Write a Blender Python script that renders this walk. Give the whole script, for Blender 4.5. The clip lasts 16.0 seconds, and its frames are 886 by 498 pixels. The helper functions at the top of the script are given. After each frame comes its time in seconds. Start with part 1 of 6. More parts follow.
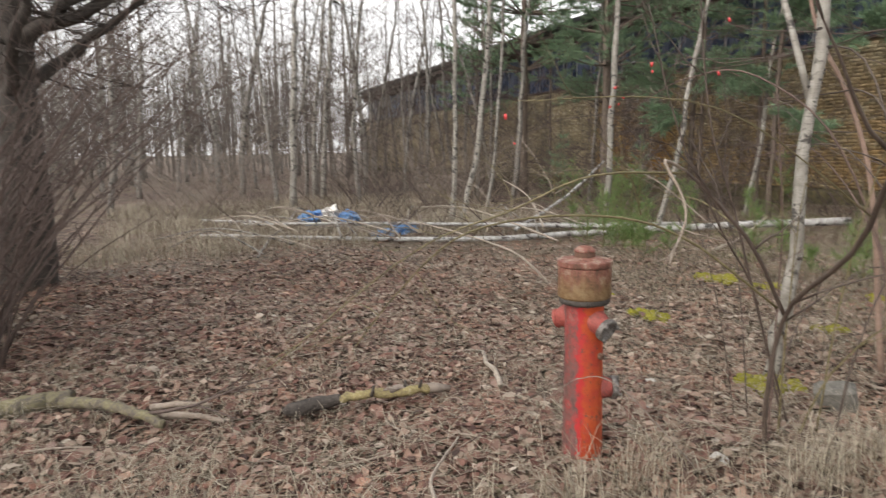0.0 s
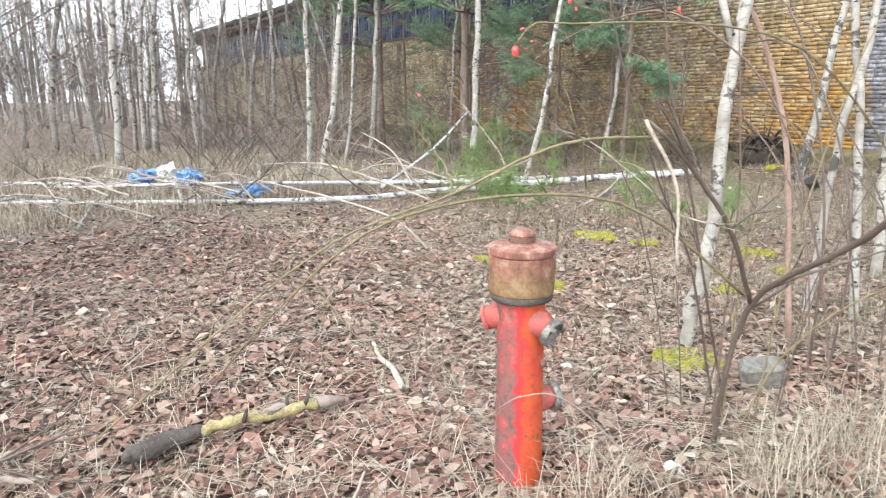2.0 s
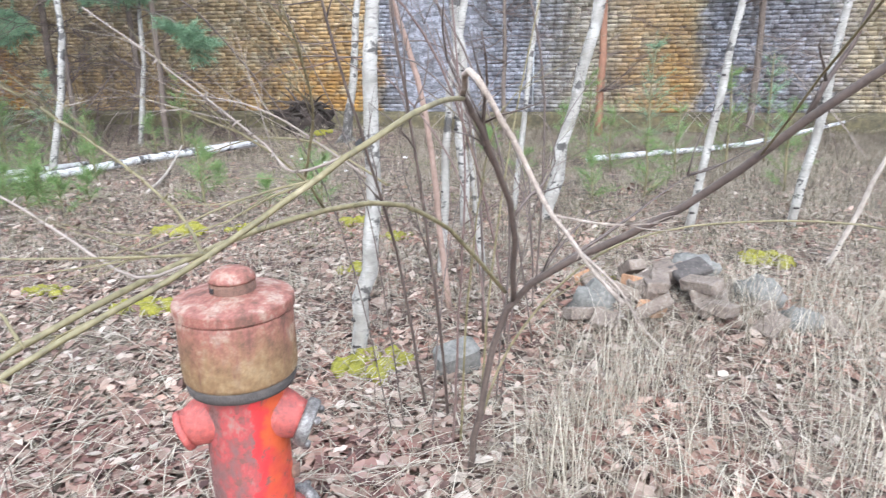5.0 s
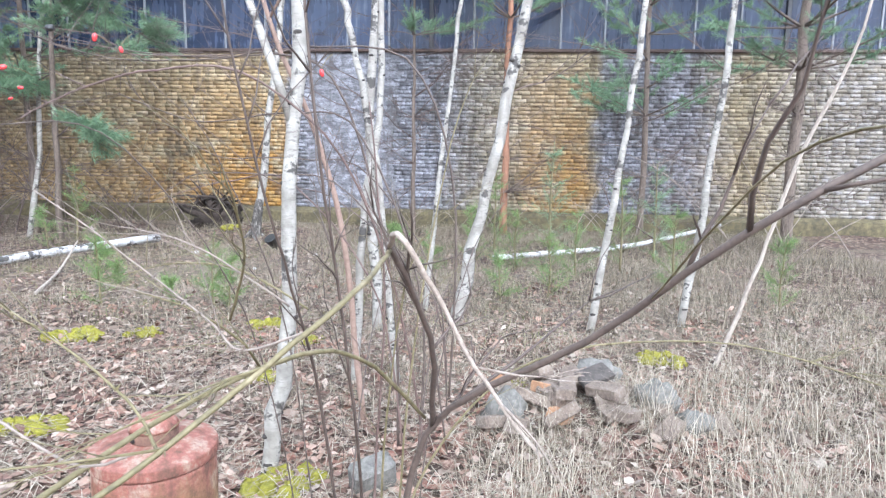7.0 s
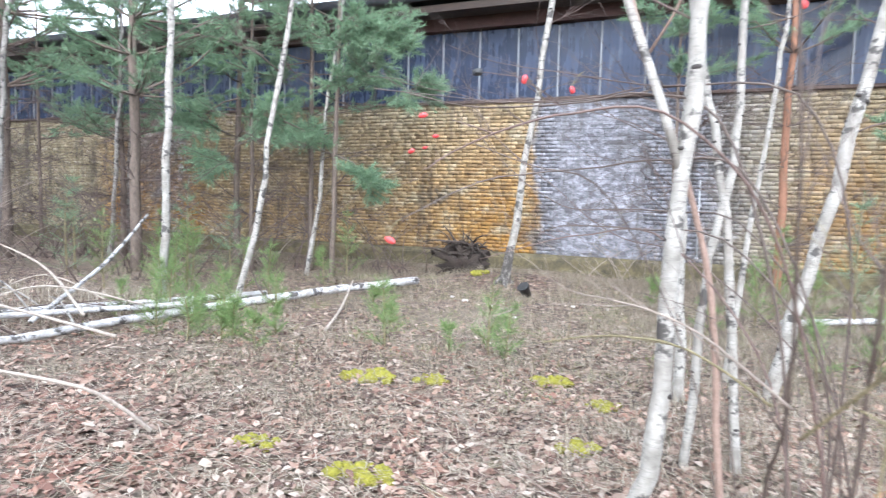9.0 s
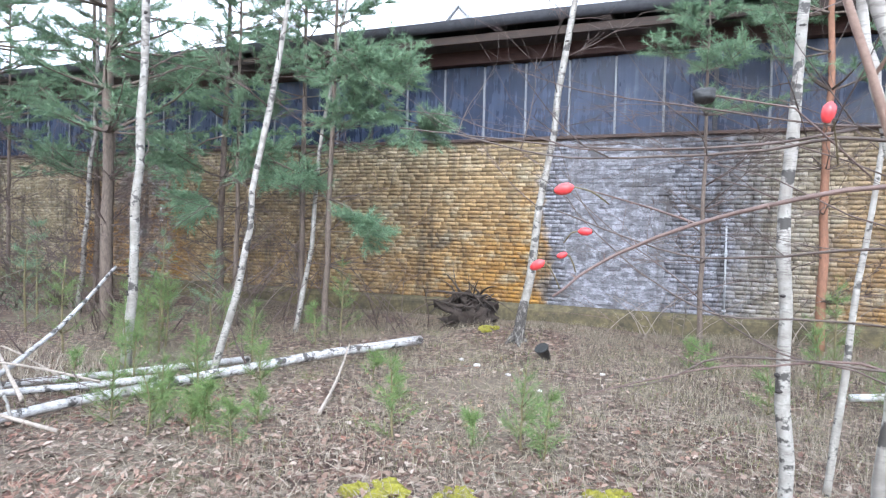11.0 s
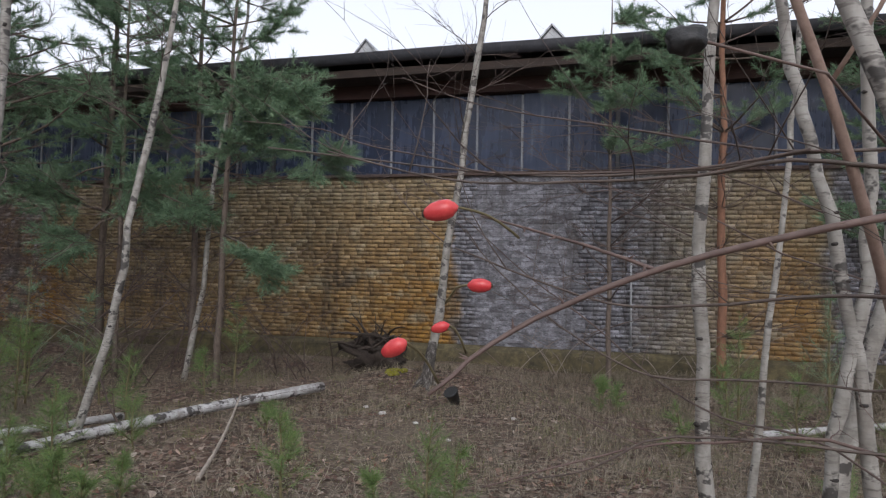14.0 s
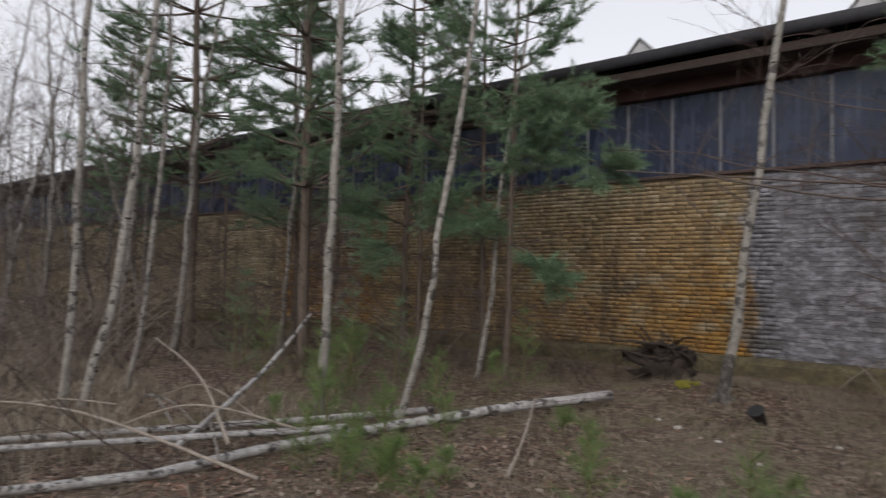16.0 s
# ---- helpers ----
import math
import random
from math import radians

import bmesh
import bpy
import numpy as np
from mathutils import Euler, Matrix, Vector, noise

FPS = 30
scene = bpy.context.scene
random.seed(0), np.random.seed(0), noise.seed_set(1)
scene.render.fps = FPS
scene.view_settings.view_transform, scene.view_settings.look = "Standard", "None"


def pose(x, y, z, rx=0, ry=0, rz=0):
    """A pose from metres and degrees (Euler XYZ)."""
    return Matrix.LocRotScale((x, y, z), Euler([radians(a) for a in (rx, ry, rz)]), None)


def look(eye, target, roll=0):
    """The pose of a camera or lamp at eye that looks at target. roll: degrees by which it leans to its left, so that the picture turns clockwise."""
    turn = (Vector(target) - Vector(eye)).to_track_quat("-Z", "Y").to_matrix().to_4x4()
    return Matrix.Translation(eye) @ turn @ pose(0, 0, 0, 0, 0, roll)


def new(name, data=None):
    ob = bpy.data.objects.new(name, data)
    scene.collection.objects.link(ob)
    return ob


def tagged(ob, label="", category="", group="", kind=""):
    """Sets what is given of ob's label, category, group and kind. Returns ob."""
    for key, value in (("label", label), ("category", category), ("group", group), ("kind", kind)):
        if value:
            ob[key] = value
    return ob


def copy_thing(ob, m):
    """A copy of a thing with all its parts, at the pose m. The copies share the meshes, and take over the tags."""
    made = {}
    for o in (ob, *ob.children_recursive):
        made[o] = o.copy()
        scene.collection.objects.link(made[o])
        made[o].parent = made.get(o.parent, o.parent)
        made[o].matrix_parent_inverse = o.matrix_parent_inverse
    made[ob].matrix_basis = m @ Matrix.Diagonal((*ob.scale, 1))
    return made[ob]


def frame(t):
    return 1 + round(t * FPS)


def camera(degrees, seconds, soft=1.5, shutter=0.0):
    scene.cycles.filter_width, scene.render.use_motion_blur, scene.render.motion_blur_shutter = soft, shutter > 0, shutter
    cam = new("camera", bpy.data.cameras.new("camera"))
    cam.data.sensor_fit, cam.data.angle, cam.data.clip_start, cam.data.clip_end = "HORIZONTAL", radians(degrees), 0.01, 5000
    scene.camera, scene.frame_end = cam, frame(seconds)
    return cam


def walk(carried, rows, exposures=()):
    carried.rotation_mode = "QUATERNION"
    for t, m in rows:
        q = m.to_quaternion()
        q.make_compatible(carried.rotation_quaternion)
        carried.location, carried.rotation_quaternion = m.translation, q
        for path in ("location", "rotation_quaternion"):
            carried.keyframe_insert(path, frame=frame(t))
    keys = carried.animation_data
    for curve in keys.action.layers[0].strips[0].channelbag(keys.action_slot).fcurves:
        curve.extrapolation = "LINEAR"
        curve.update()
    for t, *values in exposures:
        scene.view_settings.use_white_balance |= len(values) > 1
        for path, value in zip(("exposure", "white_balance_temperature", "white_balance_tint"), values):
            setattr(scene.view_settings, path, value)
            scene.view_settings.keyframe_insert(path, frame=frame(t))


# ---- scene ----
cam = camera(69.5, 16.0, soft=1.2, shutter=0.35)
PATH = [
    (0, (2.255, -1.583, 1.36), (0.427, -0.83, 1.054), -1.1),
    (0.5, (2.173, -1.582, 1.381), (0.461, -0.624, 0.992), -1.1),
    (1, (2.008, -1.536, 1.363), (0.381, -0.456, 0.931), -0.6),
    (1.5, (1.778, -1.44, 1.371), (0.187, -0.316, 0.918), -0.8),
    (2, (1.553, -1.452, 1.377), (-0.025, -0.313, 0.915), -0.6),
    (2.5, (1.309, -1.466, 1.392), (-0.18, -0.213, 0.929), -1.3),
    (3, (1.065, -1.337, 1.296), (-0.297, 0.045, 0.81), -1.7),
    (3.5, (0.85, -1.22, 1.253), (-0.366, 0.282, 0.738), -1.3),
    (4, (0.656, -1.122, 1.263), (-0.429, 0.461, 0.701), -1.6),
    (4.5, (0.603, -1.109, 1.284), (-0.133, 0.666, 0.726), -0.3),
    (5, (0.677, -1.059, 1.325), (0.235, 0.808, 0.762), -0.8),
    (7.3, (0.641, -1.134, 1.458), (0.471, 0.844, 1.214), 1.0),
    (8, (0.395, -1.152, 1.466), (0.049, 0.809, 1.285), 1.1),
    (8.5, (0.148, -1.098, 1.46), (-0.435, 0.808, 1.289), 0.7),
    (9, (-0.083, -0.935, 1.456), (-0.886, 0.89, 1.296), 1.4),
    (9.5, (-0.319, -0.798, 1.5), (-1.198, 0.992, 1.342), 0.7),
    (10, (-0.547, -0.532, 1.569), (-1.422, 1.262, 1.441), 1.4),
    (10.2, (-0.608, -0.432, 1.588), (-1.433, 1.387, 1.475), 1.5),
    (12.5, (-0.82, 0.388, 1.668), (-1.55, 2.25, 1.718), 1.6),
    (13, (-0.826, 0.394, 1.659), (-1.404, 2.308, 1.714), 1.4),
    (13.5, (-0.823, 0.389, 1.654), (-1.332, 2.322, 1.724), 1.2),
    (14, (-0.819, 0.376, 1.658), (-1.339, 2.306, 1.733), 1.2),
    (14.5, (-0.844, 0.37, 1.663), (-1.47, 2.268, 1.734), 0.9),
    (15, (-0.872, 0.345, 1.671), (-1.639, 2.191, 1.742), 0.8),
    (15.5, (-0.932, 0.269, 1.672), (-1.883, 2.026, 1.745), 1.2),
    (16, (-1.034, 0.189, 1.705), (-2.276, 1.754, 1.776), 0.9),
]
walk(cam, [(t, look(eye, target, roll)) for t, eye, target, roll in PATH],
     exposures=[(0, 1.0, 6950, 10), (0.5, 1.6, 6800, 9), (1.0, 2.02, 6550, 8), (1.5, 2.18, 6350, 7), (3.5, 2.15, 6000, 6), (5.0, 2.15, 5650, 9), (7.3, 2.28, 5550, 9), (9.0, 2.34, 5700, 9),
                (10.2, 2.25, 5600, 9), (12.3, 1.52, 5700, 11), (13.0, 0.9, 6000, 12), (14.0, 0.38, 6200, 13), (15.0, 0.2, 6600, 13), (16.0, 0.12, 6600, 13)])

# overcast late-winter daylight
world = bpy.data.worlds.new("overcast_sky")
scene.world = world
world.use_nodes = True
wn = world.node_tree.nodes
wl = world.node_tree.links
sky = wn.new("ShaderNodeTexSky")
sky.sky_type = "NISHITA"
sky.sun_disc = False
SUN_UP, SUN_TURN = radians(40), radians(165)
sky.sun_elevation = SUN_UP
sky.sun_rotation = SUN_TURN
sky.altitude = 200
sky.air_density = 1.0
sky.dust_density = 6.0
sky.ozone_density = 0.6
hsv = wn.new("ShaderNodeHueSaturation")
hsv.inputs["Saturation"].default_value = 0.4
hsv.inputs["Value"].default_value = 1.4
wl.new(sky.outputs[0], hsv.inputs["Color"])
veil = wn.new("ShaderNodeMix")
veil.data_type = "RGBA"
veil.inputs[0].default_value = 0.75
wl.new(hsv.outputs[0], veil.inputs[6])
# milky cloud, brightest in the haze above the horizon
way_up = wn.new("ShaderNodeSeparateXYZ")
wl.new(wn.new("ShaderNodeTexCoord").outputs["Generated"], way_up.inputs[0])
cloud = wn.new("ShaderNodeMix")
cloud.data_type = "RGBA"
cloud.inputs[6].default_value, cloud.inputs[7].default_value = (6.6, 6.8, 7.2, 1), (3.2, 3.35, 3.6, 1)
wl.new(way_up.outputs[2], cloud.inputs[0])
wl.new(cloud.outputs[2], veil.inputs[7])
wl.new(veil.outputs[2], wn["Background"].inputs["Color"])
wn["Background"].inputs["Strength"].default_value = 0.15
sun = new("sun", bpy.data.lights.new("sun", "SUN"))
sun.data.energy, sun.data.angle, sun.data.color = 0.5, radians(40), (1.0, 0.98, 0.95)
sun_way = Vector((math.cos(SUN_UP) * math.sin(SUN_TURN), math.cos(SUN_UP) * math.cos(SUN_TURN), math.sin(SUN_UP)))
sun.matrix_world = look(sun_way * 40, (0, 0, 0))

# ---------------------------------------------------------------- materials


def material(name):
    m = bpy.data.materials.new(name)
    m.use_nodes = True
    t = m.node_tree
    return m, t.nodes, t.links, t.nodes["Principled BSDF"]


def ramp(nodes, stops, interp="LINEAR"):
    r = nodes.new("ShaderNodeValToRGB")
    r.color_ramp.interpolation = interp
    e = r.color_ramp.elements
    while len(e) < len(stops):
        e.new(0.5)
    for k, (p, c) in zip(e, stops):
        k.position, k.color = p, (*c, 1)
    return r


def noise_tex(nodes, links, vec, scale, detail=4, rough=0.6):
    n = nodes.new("ShaderNodeTexNoise")
    n.inputs["Scale"].default_value, n.inputs["Detail"].default_value, n.inputs["Roughness"].default_value = scale, detail, rough
    if vec is not None:
        links.new(vec, n.inputs["Vector"])
    return n


def mapped(nodes, links, scale, source="Object"):
    c = nodes.new("ShaderNodeTexCoord")
    m = nodes.new("ShaderNodeMapping")
    m.inputs["Scale"].default_value = scale
    links.new(c.outputs[source], m.inputs["Vector"])
    return m.outputs[0]


def mix(nodes, links, fac, a, b, mode="MIX"):
    m = nodes.new("ShaderNodeMix")
    m.data_type, m.blend_type = "RGBA", mode
    for sock, v in ((m.inputs[0], fac), (m.inputs[6], a), (m.inputs[7], b)):
        if isinstance(v, (int, float)):
            sock.default_value = v
        elif isinstance(v, tuple):
            sock.default_value = (*v, 1)
        else:
            links.new(v, sock)
    return m.outputs[2]


def bump(nodes, links, height, bsdf, strength=0.5, dist=0.01):
    b = nodes.new("ShaderNodeBump")
    b.inputs["Strength"].default_value, b.inputs["Distance"].default_value = strength, dist
    links.new(height, b.inputs["Height"])
    links.new(b.outputs[0], bsdf.inputs["Normal"])


def math_node(nodes, links, op, a, b=0.0, c=0.0):
    m = nodes.new("ShaderNodeMath")
    m.operation = op
    for s, v in zip(m.inputs, (a, b, c)):
        if isinstance(v, (int, float)):
            s.default_value = v
        else:
            links.new(v, s)
    return m.outputs[0]


def simple(name, colors, scale=20, rough=0.7, metal=0.0, stretch=(1, 1, 1), bumps=0.3, island=0.0, fine=4.0):
    """Two-scale mottled surface, from dark to light colours."""
    m, n, l, p = material(name)
    v = mapped(n, l, stretch)
    big, small = noise_tex(n, l, v, scale), noise_tex(n, l, v, scale * fine, 6, 0.7)
    f = math_node(n, l, "MULTIPLY_ADD", small.outputs[0], 0.5, math_node(n, l, "MULTIPLY", big.outputs[0], 0.5))
    k = len(colors)
    r = ramp(n, [(0.3 + 0.4 * i / max(1, k - 1), c) for i, c in enumerate(colors)])
    if island:
        g = n.new("ShaderNodeNewGeometry")
        f = math_node(n, l, "MULTIPLY_ADD", math_node(n, l, "SUBTRACT", g.outputs["Random Per Island"], 0.5), island, f)
    l.new(f, r.inputs[0])
    l.new(r.outputs[0], p.inputs["Base Color"])
    p.inputs["Roughness"].default_value, p.inputs["Metallic"].default_value = rough, metal
    if bumps:
        bump(n, l, small.outputs[0], p, bumps, 0.01)
    return m


def island_ramp(name, colors, rough=0.8, patches=False):
    m, n, l, p = material(name)
    g = n.new("ShaderNodeNewGeometry")
    k = len(colors)
    r = ramp(n, [(i / max(1, k - 1), c) for i, c in enumerate(colors)])
    l.new(g.outputs["Random Per Island"], r.inputs[0])
    nz = noise_tex(n, l, mapped(n, l, (1, 1, 1)), 60, 3)
    c = mix(n, l, 0.35, r.outputs[0], ramp_out(n, l, nz.outputs[0], [(0.3, (0.25, 0.25, 0.25)), (0.7, (1, 1, 1))]), "MULTIPLY")
    if patches:
        wide = noise_tex(n, l, mapped(n, l, (1, 1, 1)), 1.3, 5, 0.65)
        c = mix(n, l, 1.0, c, ramp_out(n, l, wide.outputs[0], [(0.36, (1.18, 0.86, 0.74)), (0.52, (1.0, 0.97, 0.92)), (0.66, (0.98, 1.0, 0.98))]), "MULTIPLY")
    l.new(c, p.inputs["Base Color"])
    p.inputs["Roughness"].default_value = rough
    return m


def ramp_out(n, l, fac, stops, interp="LINEAR"):
    r = ramp(n, stops, interp)
    l.new(fac, r.inputs[0])
    return r.outputs[0]


def birch_bark(name, white, tan):
    m, n, l, p = material(name)
    v = mapped(n, l, (1, 1, 1))
    base = noise_tex(n, l, v, 9, 4)
    dash = noise_tex(n, l, mapped(n, l, (16, 16, 85)), 1.0, 3, 0.7)
    blot = noise_tex(n, l, mapped(n, l, (7, 7, 9)), 1.0, 4, 0.65)
    where = noise_tex(n, l, v, 2.3, 3, 0.6)
    grime = noise_tex(n, l, mapped(n, l, (14, 14, 3)), 1.0, 4, 0.65)
    c = ramp_out(n, l, base.outputs[0], [(0.35, tan), (0.6, white)])
    c = mix(n, l, ramp_out(n, l, grime.outputs[0], [(0.45, (0, 0, 0)), (0.7, (0.7, 0.7, 0.7))]), c, (0.20, 0.175, 0.15))
    marks = math_node(n, l, "MULTIPLY", ramp_out(n, l, dash.outputs[0], [(0.53, (0, 0, 0)), (0.60, (0.8, 0.8, 0.8))]), ramp_out(n, l, where.outputs[0], [(0.42, (0.1, 0.1, 0.1)), (0.6, (1, 1, 1))]))
    c = mix(n, l, marks, c, (0.11, 0.095, 0.085))
    c = mix(n, l, ramp_out(n, l, blot.outputs[0], [(0.55, (0, 0, 0)), (0.60, (0.95, 0.95, 0.95))]), c, (0.045, 0.04, 0.036))
    l.new(c, p.inputs["Base Color"])
    p.inputs["Roughness"].default_value = 0.65
    bump(n, l, dash.outputs[0], p, 0.3, 0.004)
    return m


M_BIRCH = birch_bark("birch_bark", (0.37, 0.352, 0.318), (0.20, 0.186, 0.163))
M_BIRCH_LOG = birch_bark("bleached_birch_bark", (0.52, 0.515, 0.51), (0.33, 0.32, 0.31))
M_BIRCH_FAR = birch_bark("grey_birch_bark", (0.30, 0.285, 0.26), (0.14, 0.128, 0.113))
M_SCAR = simple("black_bark_scar", [(0.02, 0.018, 0.016), (0.06, 0.05, 0.045)], 30, 0.9)
M_CRACKED = simple("cracked_birch_foot", [(0.02, 0.018, 0.016), (0.06, 0.052, 0.046), (0.34, 0.32, 0.29)], 16, 0.9, stretch=(1, 1, 0.5), bumps=1.0)
M_TWIG = simple("purple_brown_twig", [(0.06, 0.045, 0.04), (0.14, 0.10, 0.085)], 12, 0.8, bumps=0)
M_TWIG_PALE = simple("grey_brown_twig", [(0.15, 0.12, 0.10), (0.30, 0.25, 0.21)], 12, 0.8, bumps=0)
M_WOOD_FAR = simple("distant_bare_bark", [(0.10, 0.086, 0.075), (0.21, 0.185, 0.165)], 6, 0.9, bumps=0)
M_PINE_BARK = simple("grey_brown_pine_bark", [(0.05, 0.04, 0.032), (0.13, 0.10, 0.08), (0.20, 0.16, 0.13)], 14, 0.9, stretch=(1, 1, 0.25), bumps=0.9)
M_OAK = simple("dark_furrowed_oak_bark", [(0.022, 0.018, 0.016), (0.055, 0.046, 0.040), (0.09, 0.078, 0.068)], 10, 0.95, stretch=(1, 1, 0.3), bumps=1.0)
M_PINE_RED = simple("orange_pine_bark", [(0.14, 0.07, 0.045), (0.30, 0.15, 0.09)], 14, 0.85, stretch=(1, 1, 0.3), bumps=0.6)
M_NEEDLE = island_ramp("pine_needles", [(0.105, 0.185, 0.115), (0.165, 0.27, 0.155), (0.245, 0.36, 0.195)], 0.6)
M_NEEDLE_Y = island_ramp("young_pine_needles", [(0.085, 0.15, 0.045), (0.145, 0.23, 0.068), (0.23, 0.32, 0.10)], 0.55)
M_CANE = simple("olive_rose_cane", [(0.07, 0.058, 0.03), (0.15, 0.125, 0.06), (0.24, 0.20, 0.12)], 18, 0.6, bumps=0.1)
M_CANE_DARK = simple("brown_rose_cane", [(0.048, 0.035, 0.03), (0.12, 0.088, 0.07)], 18, 0.6, bumps=0.1)
M_CANE_RED = simple("reddish_rose_cane", [(0.075, 0.048, 0.04), (0.17, 0.112, 0.095)], 18, 0.6, bumps=0.1)
M_DEAD = simple("bleached_dead_wood", [(0.19, 0.155, 0.125), (0.33, 0.285, 0.24), (0.44, 0.39, 0.33)], 15, 0.85, stretch=(1, 1, 0.3))
M_DEAD_ORANGE = simple("peeled_orange_wood", [(0.18, 0.115, 0.088), (0.31, 0.22, 0.175)], 15, 0.8)
M_HIP = simple("red_rose_hip", [(0.50, 0.03, 0.04), (0.68, 0.085, 0.08)], 40, 0.22, bumps=0.03)
M_HIP_TIP = simple("dry_brown_sepals", [(0.03, 0.02, 0.015), (0.08, 0.05, 0.03)], 60, 0.9)
M_LEAF = island_ramp("fallen_oak_leaves", [(0.055, 0.031, 0.025), (0.12, 0.068, 0.052), (0.175, 0.105, 0.082), (0.21, 0.135, 0.105), (0.255, 0.18, 0.145), (0.31, 0.235, 0.19), (0.47, 0.41, 0.36)], 0.75, True)
M_LEAF_RED = island_ramp("russet_oak_leaves", [(0.045, 0.02, 0.015), (0.11, 0.046, 0.034), (0.165, 0.075, 0.055), (0.22, 0.115, 0.088), (0.33, 0.23, 0.19)], 0.7)
M_STRAW = island_ramp("dry_grass", [(0.21, 0.17, 0.12), (0.33, 0.28, 0.21), (0.48, 0.43, 0.34)], 0.75)
# straw mix with a darker low end, for the clearing
M_STRAW_DULL = island_ramp("darker_clearing_grass", [(0.075, 0.06, 0.038), (0.20, 0.165, 0.112), (0.39, 0.34, 0.26)], 0.8)
M_GREEN = island_ramp("short_green_grass", [(0.10, 0.13, 0.03), (0.17, 0.20, 0.05), (0.26, 0.26, 0.09)], 0.7)
M_MOSS = simple("yellow_green_moss", [(0.10, 0.10, 0.012), (0.23, 0.215, 0.022), (0.37, 0.33, 0.045)], 40, 0.95, bumps=1.0)
M_LOG_YELLOW = simple("yellow_lichen_log", [(0.06, 0.05, 0.04), (0.20, 0.16, 0.09), (0.30, 0.25, 0.11), (0.40, 0.35, 0.25)], 22, 0.85, stretch=(1, 1, 1), bumps=0.6)
M_LOG_MOSS = simple("grey_mossy_log", [(0.05, 0.042, 0.035), (0.13, 0.11, 0.088), (0.20, 0.18, 0.10), (0.27, 0.24, 0.20)], 12, 0.9, bumps=0.8)
M_DEAD_DULL = simple("weathered_splinter", [(0.16, 0.125, 0.10), (0.30, 0.245, 0.20), (0.42, 0.36, 0.31)], 25, 0.9, bumps=0.5)
M_LOG_DARK = simple("rotten_dark_log", [(0.03, 0.025, 0.022), (0.10, 0.085, 0.075)], 14, 0.9, bumps=0.8)
M_CONCRETE = simple("grey_concrete", [(0.07, 0.066, 0.058), (0.14, 0.132, 0.117), (0.22, 0.21, 0.19)], 12, 0.9, bumps=0.5)
M_BLUE = simple("blue_plastic_bag", [(0.025, 0.10, 0.30), (0.07, 0.22, 0.50), (0.30, 0.46, 0.64)], 7, 0.35, bumps=0.3)
M_WHITEBAG = simple("white_plastic_bag", [(0.55, 0.53, 0.50), (0.78, 0.76, 0.73)], 7, 0.4)
M_BLACK = simple("black_plastic", [(0.012, 0.012, 0.012), (0.03, 0.03, 0.03)], 20, 0.5)
M_ROOT = simple("dark_root_wood", [(0.02, 0.015, 0.012), (0.075, 0.056, 0.045)], 14, 0.95, bumps=0.9)
M_STONE = simple("pale_pebble", [(0.38, 0.37, 0.35), (0.58, 0.56, 0.53)], 20, 0.9)
M_BRICK_LOOSE = simple("loose_weathered_brick", [(0.07, 0.055, 0.045), (0.15, 0.115, 0.09), (0.24, 0.20, 0.165)], 14, 0.95, bumps=0.8, island=0.3)
M_BRICK_ORANGE = simple("loose_orange_brick", [(0.22, 0.11, 0.06), (0.38, 0.22, 0.12)], 14, 0.95, bumps=0.6)


def hydrant_head():
    """Old red paint, worn to pink on edges, tarnished brown-green low down, with dark drips."""
    m, n, l, p = material("tarnished_red_paint")
    v = mapped(n, l, (1, 1, 1))
    sep = n.new("ShaderNodeSeparateXYZ")
    l.new(v, sep.inputs[0])
    blot, fine = noise_tex(n, l, v, 16, 6, 0.75), noise_tex(n, l, v, 90, 4, 0.7)
    drip = noise_tex(n, l, mapped(n, l, (34, 34, 5)), 1.0, 5, 0.7)
    c = ramp_out(n, l, blot.outputs[0], [(0.34, (0.10, 0.05, 0.036)), (0.43, (0.17, 0.07, 0.052)), (0.50, (0.24, 0.08, 0.062)), (0.545, (0.245, 0.13, 0.10)), (0.60, (0.30, 0.20, 0.155)), (0.70, (0.38, 0.30, 0.245))])
    low = math_node(n, l, "MULTIPLY_ADD", math_node(n, l, "SUBTRACT", drip.outputs[0], 0.5), 0.25, sep.outputs[2])
    brown = ramp_out(n, l, blot.outputs[0], [(0.35, (0.12, 0.07, 0.03)), (0.55, (0.21, 0.135, 0.06)), (0.7, (0.28, 0.20, 0.11))])
    c = mix(n, l, ramp_out(n, l, low, [(0.74, (0.9, 0.9, 0.9)), (0.84, (0.1, 0.1, 0.1))]), c, brown)
    c = mix(n, l, ramp_out(n, l, drip.outputs[0], [(0.56, (0, 0, 0)), (0.7, (0.7, 0.7, 0.7))]), c, (0.10, 0.045, 0.03))
    c = mix(n, l, 0.4, c, ramp_out(n, l, fine.outputs[0], [(0.3, (0.4,) * 3), (0.65, (1.1,) * 3)]), "MULTIPLY")
    l.new(c, p.inputs["Base Color"])
    l.new(ramp_out(n, l, blot.outputs[0], [(0.4, (0.8,) * 3), (0.6, (0.5,) * 3)]), p.inputs["Roughness"])
    bump(n, l, blot.outputs[0], p, 0.5, 0.004)
    return m


